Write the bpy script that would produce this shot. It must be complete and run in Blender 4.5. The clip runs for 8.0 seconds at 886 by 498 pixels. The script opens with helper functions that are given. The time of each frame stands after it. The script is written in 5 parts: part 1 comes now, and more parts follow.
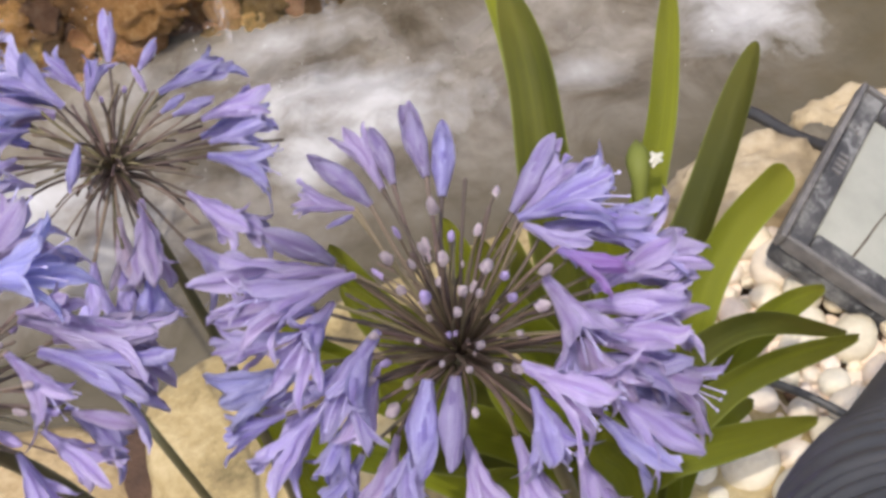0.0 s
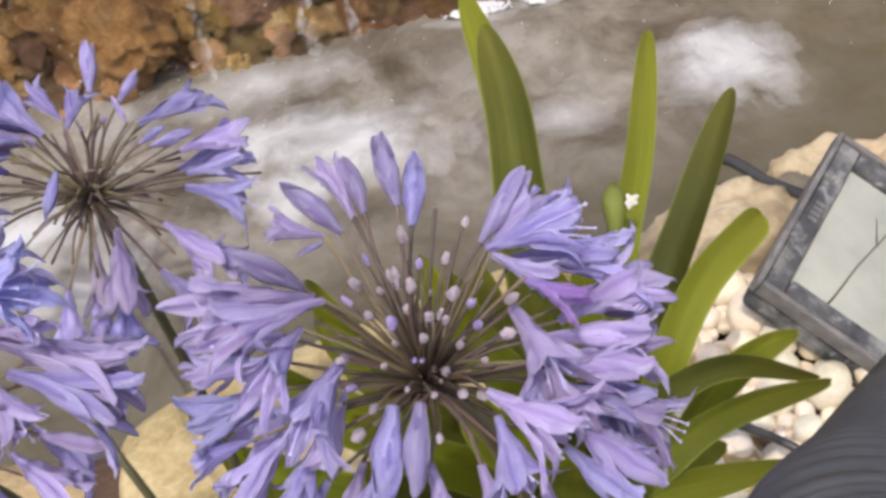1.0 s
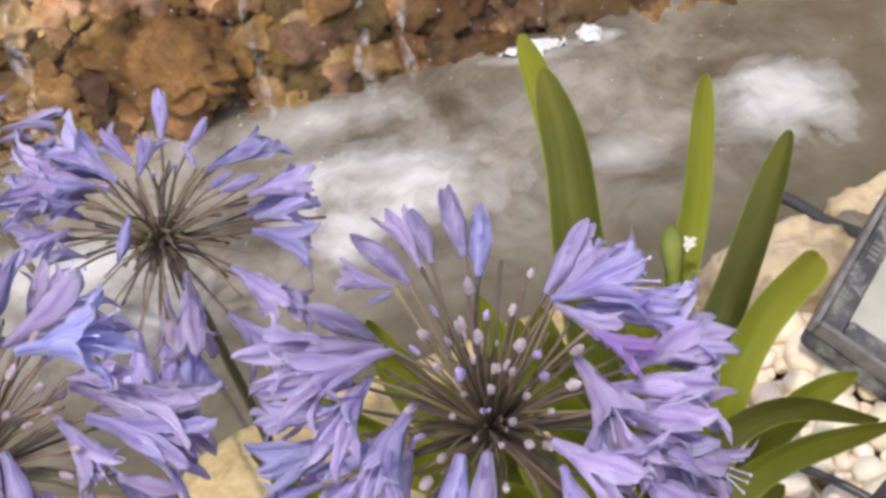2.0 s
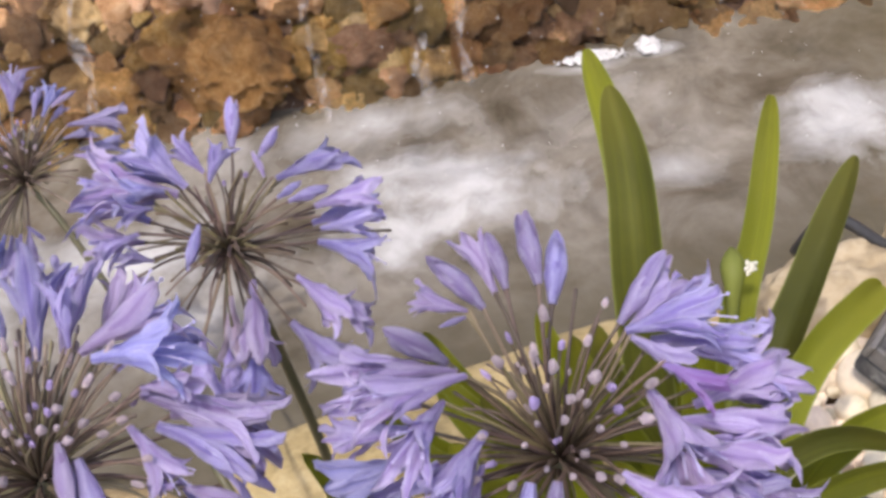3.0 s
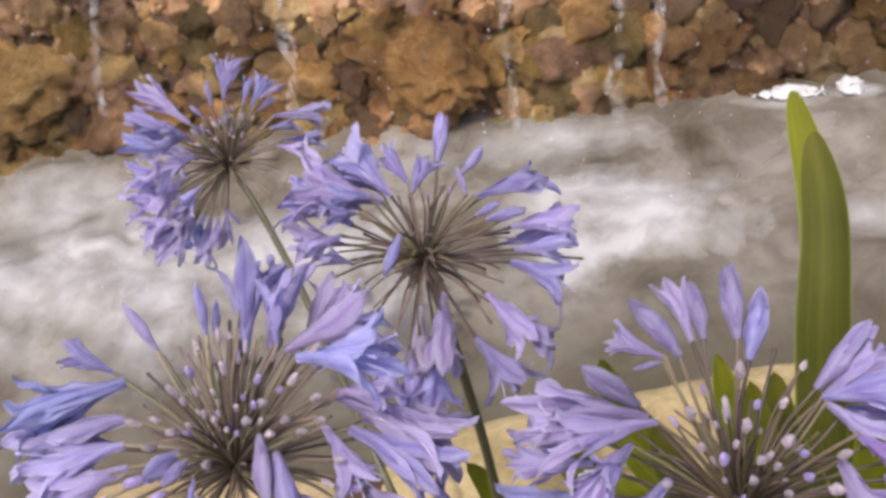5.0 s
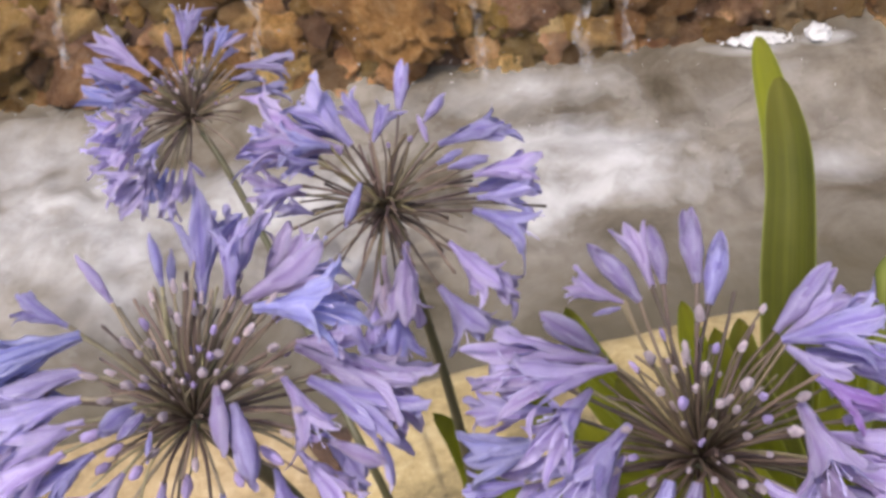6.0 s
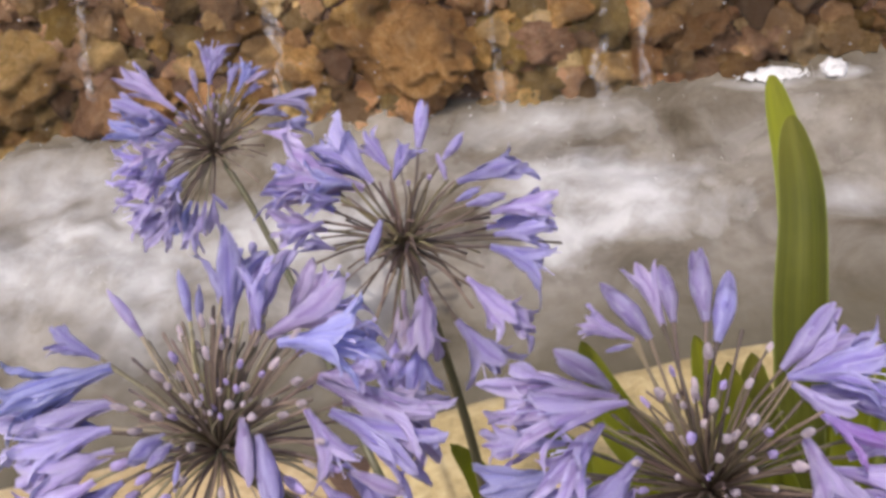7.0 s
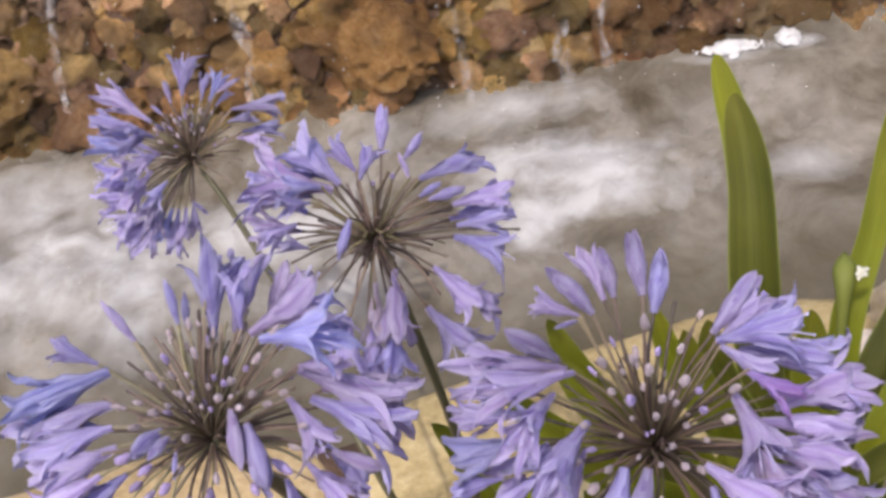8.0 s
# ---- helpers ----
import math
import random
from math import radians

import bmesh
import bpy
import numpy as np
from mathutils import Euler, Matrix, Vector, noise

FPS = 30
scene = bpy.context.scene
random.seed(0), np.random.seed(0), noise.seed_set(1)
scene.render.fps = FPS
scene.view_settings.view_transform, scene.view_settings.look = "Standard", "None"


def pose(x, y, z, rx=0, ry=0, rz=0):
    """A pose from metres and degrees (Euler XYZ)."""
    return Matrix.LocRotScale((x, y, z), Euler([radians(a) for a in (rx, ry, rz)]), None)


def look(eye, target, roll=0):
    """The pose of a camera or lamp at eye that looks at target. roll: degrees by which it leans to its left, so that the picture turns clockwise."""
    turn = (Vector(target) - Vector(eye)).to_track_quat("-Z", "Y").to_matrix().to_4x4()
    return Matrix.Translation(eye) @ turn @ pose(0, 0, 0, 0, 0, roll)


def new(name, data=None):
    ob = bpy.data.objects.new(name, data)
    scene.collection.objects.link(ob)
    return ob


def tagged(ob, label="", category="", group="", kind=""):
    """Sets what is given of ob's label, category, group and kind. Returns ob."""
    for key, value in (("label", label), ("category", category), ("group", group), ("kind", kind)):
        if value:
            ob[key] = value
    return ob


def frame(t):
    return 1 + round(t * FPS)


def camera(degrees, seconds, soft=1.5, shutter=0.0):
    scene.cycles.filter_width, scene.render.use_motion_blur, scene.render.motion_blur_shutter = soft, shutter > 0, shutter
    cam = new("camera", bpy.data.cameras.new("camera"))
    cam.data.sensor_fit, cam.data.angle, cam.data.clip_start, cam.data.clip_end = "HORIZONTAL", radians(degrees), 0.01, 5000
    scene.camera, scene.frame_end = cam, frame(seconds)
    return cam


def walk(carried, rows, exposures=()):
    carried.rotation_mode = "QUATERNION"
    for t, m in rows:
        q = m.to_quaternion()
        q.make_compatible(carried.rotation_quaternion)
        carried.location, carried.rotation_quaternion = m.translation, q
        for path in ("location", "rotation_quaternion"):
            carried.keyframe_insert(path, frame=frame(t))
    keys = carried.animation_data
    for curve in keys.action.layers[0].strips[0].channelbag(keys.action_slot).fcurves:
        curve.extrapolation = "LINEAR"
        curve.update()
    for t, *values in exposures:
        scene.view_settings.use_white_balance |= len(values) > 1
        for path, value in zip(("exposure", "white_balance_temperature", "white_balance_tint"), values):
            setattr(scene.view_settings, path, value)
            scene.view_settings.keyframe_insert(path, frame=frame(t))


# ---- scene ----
cam = camera(39.8, 8.0, soft=3.4)
PATH = [
    (0, (0.005, -0.007, 0.955), (0.003, 1.350, -0.514), -11.9),
    (0.5, (0.006, -0.011, 0.958), (0.051, 1.370, -0.487), -11.3),
    (1, (0.009, -0.016, 0.954), (0.047, 1.391, -0.466), -9.7),
    (1.5, (0.011, -0.022, 0.967), (-0.014, 1.422, -0.417), -10.6),
    (1.7, (0.008, -0.021, 0.967), (-0.020, 1.427, -0.413), -11.2),
    (2.8, (0.001, -0.009, 0.972), (-0.054, 1.453, -0.392), -11.6),
    (3, (-0.006, -0.011, 0.976), (-0.107, 1.447, -0.389), -11.0),
    (3.2, (-0.016, -0.012, 0.982), (-0.205, 1.441, -0.377), -11.5),
    (3.5, (-0.029, -0.009, 0.990), (-0.312, 1.438, -0.361), -12.1),
    (4, (-0.028, -0.016, 0.999), (-0.398, 1.446, -0.314), -11.3),
    (4.2, (-0.026, -0.015, 1.000), (-0.395, 1.451, -0.310), -11.5),
    (5.3, (-0.018, -0.012, 0.991), (-0.370, 1.429, -0.349), -11.1),
    (5.5, (-0.017, -0.013, 0.990), (-0.351, 1.415, -0.369), -10.4),
    (6, (-0.015, -0.009, 0.987), (-0.337, 1.399, -0.397), -11.3),
    (6.5, (-0.014, -0.016, 0.997), (-0.356, 1.410, -0.363), -11.1),
    (7, (-0.012, -0.019, 1.002), (-0.361, 1.418, -0.344), -11.5),
    (7.5, (-0.005, -0.024, 1.005), (-0.345, 1.399, -0.360), -13.0),
    (8, (0.008, -0.051, 1.037), (-0.320, 1.371, -0.332), -14.7),
]
walk(cam, [(t, look(eye, target, roll)) for t, eye, target, roll in PATH], exposures=((0.0, 0.67, 6500, 12), (1.6, 0.75, 6500, 12), (3.0, 0.73, 6520, 14), (8.0, 0.66, 6570, 14)))

# ---- world and sun ----
SUN_EL, SUN_AZ = 64.0, 196.0   # degrees; azimuth clockwise from +y: high, behind the camera and to its left
world = bpy.data.worlds.new("sky")
scene.world = world
world.use_nodes = True
wn = world.node_tree
sky = wn.nodes.new("ShaderNodeTexSky")
sky.sky_type = 'NISHITA'
sky.sun_disc = False
sky.dust_density = 4.0
sky.sun_elevation = radians(SUN_EL)
sky.sun_rotation = radians(SUN_AZ)
wn.nodes["Background"].inputs[1].default_value = 0.15
wn.links.new(sky.outputs[0], wn.nodes["Background"].inputs[0])
sun = new("sun", bpy.data.lights.new("sun", 'SUN'))
sun.data.energy = 1.4
sun.data.angle = radians(0.6)
sun.data.color = (1.0, 0.95, 0.87)
s_dir = Vector((math.sin(radians(SUN_AZ)) * math.cos(radians(SUN_EL)), math.cos(radians(SUN_AZ)) * math.cos(radians(SUN_EL)), math.sin(radians(SUN_EL))))
sun.matrix_world = look(s_dir * 20, (0, 0, 0))

EDGE_SLOPE = 0.22   # the pool runs a little aslant

# ---- materials ----
rng = random.Random(11)
prng = random.Random(23)


class Mat:
    """A node material with short ways to add nodes."""

    def __init__(self, name):
        self.m = bpy.data.materials.new(name)
        self.m.use_nodes = True
        self.t = self.m.node_tree
        self.p = self.t.nodes["Principled BSDF"]
        self.out = self.t.nodes["Material Output"]

    def add(self, kind, **props):
        n = self.t.nodes.new(kind)
        for k, v in props.items():
            setattr(n, k, v)
        return n

    def link(self, a, b):
        self.t.links.new(a, b)

    def coords(self, which="Object"):
        return self.add("ShaderNodeTexCoord").outputs[which]

    def noise(self, vec, scale, detail=4.0, rough=0.6, distort=0.0):
        n = self.add("ShaderNodeTexNoise")
        n.inputs["Scale"].default_value = scale
        n.inputs["Detail"].default_value = detail
        n.inputs["Roughness"].default_value = rough
        n.inputs["Distortion"].default_value = distort
        if vec is not None:
            self.link(vec, n.inputs["Vector"])
        return n.outputs[0]

    def ramp(self, fac, stops):
        n = self.add("ShaderNodeValToRGB")
        e = n.color_ramp.elements
        while len(e) < len(stops):
            e.new(0.5)
        for el, (pos, col) in zip(e, stops):
            el.position = pos
            el.color = (*col, 1) if len(col) == 3 else col
        self.link(fac, n.inputs[0])
        return n.outputs[0]

    def mix(self, fac, a, b, mode='MIX'):
        n = self.add("ShaderNodeMix", data_type='RGBA', blend_type=mode)
        for s, v in ((n.inputs[0], fac), (n.inputs[6], a), (n.inputs[7], b)):
            if isinstance(v, (int, float)):
                s.default_value = v
            elif isinstance(v, tuple):
                s.default_value = (*v, 1)
            else:
                self.link(v, s)
        return n.outputs[2]

    def math(self, op, a, b=0.0, c=None):
        n = self.add("ShaderNodeMath", operation=op)
        for s, v in zip(n.inputs, (a, b, c)):
            if v is None:
                continue
            if isinstance(v, (int, float)):
                s.default_value = v
            else:
                self.link(v, s)
        return n.outputs[0]

    def bump(self, height, strength, dist):
        n = self.add("ShaderNodeBump")
        n.inputs["Strength"].default_value = strength
        n.inputs["Distance"].default_value = dist
        self.link(height, n.inputs["Height"])
        self.link(n.outputs[0], self.p.inputs["Normal"])

    def color(self, c):
        self.link(c, self.p.inputs["Base Color"])

    def rough(self, v):
        if isinstance(v, (int, float)):
            self.p.inputs["Roughness"].default_value = v
        else:
            self.link(v, self.p.inputs["Roughness"])

    def rand(self):
        return self.add("ShaderNodeObjectInfo").outputs["Random"]

    def translucent(self, col, amount):
        """Light through thin tissue."""
        tr = self.add("ShaderNodeBsdfTranslucent")
        self.link(col, tr.inputs[0])
        mx = self.add("ShaderNodeMixShader")
        mx.inputs[0].default_value = amount
        self.link(self.p.outputs[0], mx.inputs[1])
        self.link(tr.outputs[0], mx.inputs[2])
        self.link(mx.outputs[0], self.out.inputs[0])


def petal_material(name, light, deep, rib, edge=1.0):
    """edge: how much paler the margins and streaks are."""
    m = Mat(name)
    uv = m.coords("UV")
    sep = m.add("ShaderNodeSeparateXYZ")
    m.link(uv, sep.inputs[0])
    along = m.ramp(sep.outputs[1], [(0.0, deep), (0.35, tuple(0.5 * (a + b) for a, b in zip(deep, light))), (1.0, light)])
    cross = m.math('ABSOLUTE', m.math('SUBTRACT', sep.outputs[0], 0.5))
    ribmask = m.ramp(cross, [(0.0, (0.75, 0.75, 0.75)), (0.07, (0.45, 0.45, 0.45)), (0.16, (0, 0, 0))])
    pale = m.ramp(cross, [(0.26, (0, 0, 0)), (0.48, (0.8, 0.8, 0.8))])
    along = m.mix(m.math('MULTIPLY', pale, edge), along, (0.74, 0.72, 0.98))
    col = m.mix(ribmask, along, rib)
    # fine veins along the tepal
    wav = m.add("ShaderNodeTexWave")
    wav.inputs["Scale"].default_value = 5.0
    wav.inputs["Distortion"].default_value = 2.0
    m.link(uv, wav.inputs["Vector"])
    col = m.mix(m.math('MULTIPLY', wav.outputs[1], 0.38), col, rib)
    # pale streaks of the petal, painted partly as highlights
    lines = m.add("ShaderNodeMapping")
    lines.inputs["Scale"].default_value = (16.0, 1.6, 1.0)
    m.link(uv, lines.inputs["Vector"])
    streak = m.ramp(m.noise(lines.outputs[0], 1.0, 3.0), [(0.50, (0, 0, 0)), (0.70, (0.72, 0.72, 0.72))])
    col = m.mix(m.math('MULTIPLY', streak, edge), col, (0.80, 0.79, 0.97))
    # random dark blotches: uneven tone, and shade of folds painted in
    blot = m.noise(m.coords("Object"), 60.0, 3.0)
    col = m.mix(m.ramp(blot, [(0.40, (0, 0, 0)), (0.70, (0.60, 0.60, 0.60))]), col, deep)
    hsv = m.add("ShaderNodeHueSaturation")
    m.link(col, hsv.inputs["Color"])
    r = m.rand()
    m.link(m.math('MULTIPLY_ADD', r, 0.05, 0.482), hsv.inputs["Hue"])
    m.link(m.math('MULTIPLY_ADD', m.math('FRACT', m.math('MULTIPLY', r, 5.7)), 0.42, 0.74), hsv.inputs["Value"])
    m.link(m.math('MULTIPLY_ADD', r, -0.25, 1.08), hsv.inputs["Saturation"])
    col = hsv.outputs[0]
    m.color(col)
    m.rough(0.42)
    m.p.inputs["Sheen Weight"].default_value = 0.15
    m.bump(m.math('ADD', wav.outputs[1], m.noise(uv, 9.0)), 0.65, 0.0012)
    m.translucent(col, 0.30)
    return m.m


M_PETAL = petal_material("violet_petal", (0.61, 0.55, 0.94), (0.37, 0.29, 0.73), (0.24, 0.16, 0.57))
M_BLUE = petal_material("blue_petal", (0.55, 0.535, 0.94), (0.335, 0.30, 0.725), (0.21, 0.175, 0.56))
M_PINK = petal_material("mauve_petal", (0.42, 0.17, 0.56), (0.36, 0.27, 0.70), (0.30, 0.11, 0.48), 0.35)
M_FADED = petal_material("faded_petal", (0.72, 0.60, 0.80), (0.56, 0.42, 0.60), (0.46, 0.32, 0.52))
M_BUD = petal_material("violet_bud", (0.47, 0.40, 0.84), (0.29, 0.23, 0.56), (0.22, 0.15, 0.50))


def plain(name, col, col2, scale, rough, bump=0.0, dist=0.001, vary=0.0, trans=0.0):
    m = Mat(name)
    v = m.coords("Object")
    n = m.noise(v, scale, 5.0)
    c = m.ramp(n, [(0.3, col), (0.7, col2)])
    if vary:
        hsv = m.add("ShaderNodeHueSaturation")
        m.link(c, hsv.inputs["Color"])
        m.link(m.math('MULTIPLY_ADD', m.rand(), vary, 1.0 - vary / 2), hsv.inputs["Value"])
        c = hsv.outputs[0]
    m.color(c)
    m.rough(rough)
    if bump:
        m.bump(m.noise(v, scale * 4, 5.0), bump, dist)
    if trans:
        m.translucent(c, trans)
    return m.m


def pedicel_material(name, first, second, third):
    m = Mat(name)
    r = m.rand()
    hue = m.ramp(r, [(0.0, first), (0.6, second), (1.0, third)])
    grain = m.ramp(m.noise(m.coords("Object"), 60.0, 4.0), [(0.3, (0.65, 0.65, 0.65)), (0.7, (1.3, 1.3, 1.3))])
    hsv = m.add("ShaderNodeHueSaturation")
    m.link(m.mix(1.0, hue, grain, 'MULTIPLY'), hsv.inputs["Color"])
    m.link(m.math('MULTIPLY_ADD', m.math('FRACT', m.math('MULTIPLY', r, 9.1)), 1.0, 0.58), hsv.inputs["Value"])
    m.color(hsv.outputs[0])
    m.rough(0.5)
    return m.m


M_PEDICEL = pedicel_material("dark_pedicel", (0.084, 0.052, 0.048), (0.108, 0.078, 0.055), (0.120, 0.104, 0.050))
M_TAN = pedicel_material("tan_pedicel", (0.125, 0.082, 0.072), (0.165, 0.125, 0.092), (0.160, 0.145, 0.078))
M_STEM = plain("flower_stem", (0.055, 0.058, 0.026), (0.105, 0.092, 0.048), 40.0, 0.45, 0.2)
M_YOUNG = plain("young_bud_skin", (0.49, 0.38, 0.47), (0.76, 0.66, 0.66), 0.9, 0.75, 0.6, 0.3, vary=0.6, trans=0.15)
M_VIOLET = plain("violet_bud_skin", (0.34, 0.25, 0.52), (0.50, 0.41, 0.68), 0.9, 0.7, 0.5, 0.3, vary=0.5, trans=0.1)
M_STAMEN = plain("stamen_filament", (0.66, 0.62, 0.88), (0.55, 0.50, 0.82), 80.0, 0.5, trans=0.2)


def leaf_material(name, k):
    """k: how much paler and yellower than the darkest leaves."""
    m = Mat(name)
    uv = m.coords("UV")
    sep = m.add("ShaderNodeSeparateXYZ")
    m.link(uv, sep.inputs[0])
    stretch = m.add("ShaderNodeMapping")
    stretch.inputs["Scale"].default_value = (60.0, 1.2, 1.0)
    m.link(uv, stretch.inputs["Vector"])
    veins = m.noise(stretch.outputs[0], 1.0, 3.0)
    col = m.ramp(veins, [(0.25, (0.031 * k, 0.043 * k, 0.004)), (0.75, (0.077 * k, 0.084 * k, 0.010))])
    tip = m.ramp(sep.outputs[1], [(0.0, (0.0, 0.0, 0.0)), (0.75, (0.10, 0.10, 0.10)), (1.0, (0.55, 0.55, 0.55))])
    col = m.mix(tip, col, (0.20, 0.18, 0.02))
    wide = m.add("ShaderNodeMapping")
    wide.inputs["Scale"].default_value = (6.5, 0.5, 1.0)
    m.link(uv, wide.inputs["Vector"])
    shift = m.add("ShaderNodeVectorMath", operation='ADD')
    m.link(wide.outputs[0], shift.inputs[0])
    m.link(m.math('MULTIPLY', m.rand(), 40.0), shift.inputs[1])
    streak = m.ramp(m.noise(shift.outputs[0], 1.0, 3.0), [(0.50, (0, 0, 0)), (0.66, (0.55, 0.55, 0.55))])
    col = m.mix(streak, col, (0.105 * min(k, 2.2), 0.118 * min(k, 2.2), 0.010))
    blot = m.ramp(m.noise(m.coords("Object"), 14.0, 4.0), [(0.35, (0, 0, 0)), (0.75, (0.5, 0.5, 0.5))])
    col = m.mix(blot, col, (0.125 * min(k, 1.6), 0.125 * min(k, 1.6), 0.014))
    edge = m.ramp(m.math('ABSOLUTE', m.math('SUBTRACT', sep.outputs[0], 0.5)), [(0.44, (0, 0, 0)), (0.5, (0.7, 0.7, 0.7))])
    col = m.mix(edge, col, (0.25, 0.28, 0.07))
    hsv = m.add("ShaderNodeHueSaturation")
    m.link(col, hsv.inputs["Color"])
    m.link(m.math('MULTIPLY_ADD', m.rand(), 0.35, 0.85), hsv.inputs["Value"])
    m.color(hsv.outputs[0])
    m.rough(m.math('MULTIPLY_ADD', m.noise(m.coords("Object"), 40.0, 3.0), 0.3, 0.45))
    m.p.inputs["Specular IOR Level"].default_value = 0.3
    m.bump(veins, 0.6, 0.0012)
    m.translucent(hsv.outputs[0], 0.28)
    return m.m


M_LEAF = leaf_material("strap_leaf", 1.0)
# yellow-green leaves; part of their sunlit brightness is in the colour
M_LIME = leaf_material("pale_strap_leaf", 2.9)
M_OLIVE = leaf_material("olive_strap_leaf", 2.0)
# pale leaves; colour raised to look sunlit where the flowers shade them
M_LITLEAF = leaf_material("lit_strap_leaf", 4.6)


def stone_material(name, dark, mid, light, scale, rough, bump, vary, dist=0.004, vivid=0.84, damp=0.0, islands=False, spread=0.22, grain=0.35):
    m = Mat(name)
    v = m.coords("Object")
    off = m.add("ShaderNodeVectorMath", operation='ADD')
    m.link(v, off.inputs[0])
    m.link(m.rand(), off.inputs[1])
    v = off.outputs[0]
    big = m.noise(v, scale, 5.0, 0.65, 0.4)
    fine = m.noise(v, scale * 9, 4.0, 0.7)
    c = m.ramp(m.math('MULTIPLY_ADD', fine, grain, m.math('MULTIPLY', big, 1 - grain)), [(0.5 - spread, dark), (0.5, mid), (0.5 + spread, light)])
    hsv = m.add("ShaderNodeHueSaturation")
    m.link(c, hsv.inputs["Color"])
    r = m.rand()
    if islands:
        r = m.add("ShaderNodeNewGeometry").outputs["Random Per Island"]
    value = m.math('MULTIPLY_ADD', r, vary, 1.0 - vary / 2)
    if damp:
        # soaked patches are darker and redder
        soak = m.ramp(m.noise(m.add("ShaderNodeNewGeometry").outputs["Position"], 8.0, 3.0, 0.6, 0.3), [(0.42, (1, 1, 1)), (0.58, (0, 0, 0))])
        value = m.math('MULTIPLY', value, m.math('MULTIPLY_ADD', soak, -damp, 1.0))
        c2 = m.mix(m.math('MULTIPLY', soak, 0.6), c, (0.34, 0.19, 0.10))
        m.link(c2, hsv.inputs["Color"])
    m.link(value, hsv.inputs["Value"])
    m.link(m.math('MULTIPLY_ADD', m.math('FRACT', m.math('MULTIPLY', r, 7.31)), 0.035, 0.479), hsv.inputs["Hue"])
    m.link(m.math('MULTIPLY_ADD', m.math('FRACT', m.math('MULTIPLY', r, 3.77)), 0.25, vivid), hsv.inputs["Saturation"])
    m.color(hsv.outputs[0])
    m.rough(rough)
    m.bump(m.math('ADD', fine, big), bump, dist)
    return m.m


M_WETROCK = stone_material("wet_brown_rock", (0.24, 0.125, 0.052), (0.73, 0.465, 0.20), (0.95, 0.77, 0.50), 1.8, 0.24, 0.9, 1.1, 0.12, 0.90, 0.40, grain=0.55)
M_RUBBLE = stone_material("wet_brown_rubble", (0.27, 0.140, 0.062), (0.52, 0.32, 0.15), (0.70, 0.51, 0.30), 30.0, 0.22, 0.6, 1.0, 0.01, 0.86, 0.6, True)
M_REDROCK = stone_material("wet_red_rock", (0.26, 0.125, 0.05), (0.62, 0.35, 0.15), (0.88, 0.65, 0.38), 5.0, 0.24, 0.9, 0.3, 0.045, 0.86, 0.35, grain=0.5)
M_OCHRE = stone_material("wet_ochre_rock", (0.32, 0.17, 0.06), (0.70, 0.45, 0.18), (0.88, 0.70, 0.42), 4.0, 0.24, 1.0, 0.3, 0.06, 0.95, 0.3, grain=0.5)
M_SAND = stone_material("sandstone", (0.17, 0.130, 0.060), (0.40, 0.305, 0.150), (0.55, 0.445, 0.255), 9.0, 0.75, 0.9, 0.12, 0.004, spread=0.15)
# dark stone colour that stands for shadow
M_SHADOWROCK = stone_material("shadow_toned_stone", (0.09, 0.078, 0.052), (0.17, 0.145, 0.095), (0.27, 0.235, 0.16), 14.0, 0.6, 0.4, 0.1, 0.003)
M_PALEROCK = stone_material("pale_sandstone", (0.27, 0.205, 0.105), (0.43, 0.340, 0.185), (0.54, 0.450, 0.285), 7.0, 0.75, 0.7, 0.15, 0.004, spread=0.14)
M_PEBBLE = stone_material("cream_pebble", (0.60, 0.50, 0.36), (0.73, 0.635, 0.48), (0.80, 0.73, 0.60), 0.6, 0.55, 0.25, 0.3, 0.04)
M_SOIL = stone_material("damp_soil", (0.045, 0.028, 0.015), (0.095, 0.060, 0.032), (0.19, 0.125, 0.066), 16.0, 0.85, 0.9, 0.0, 0.006)


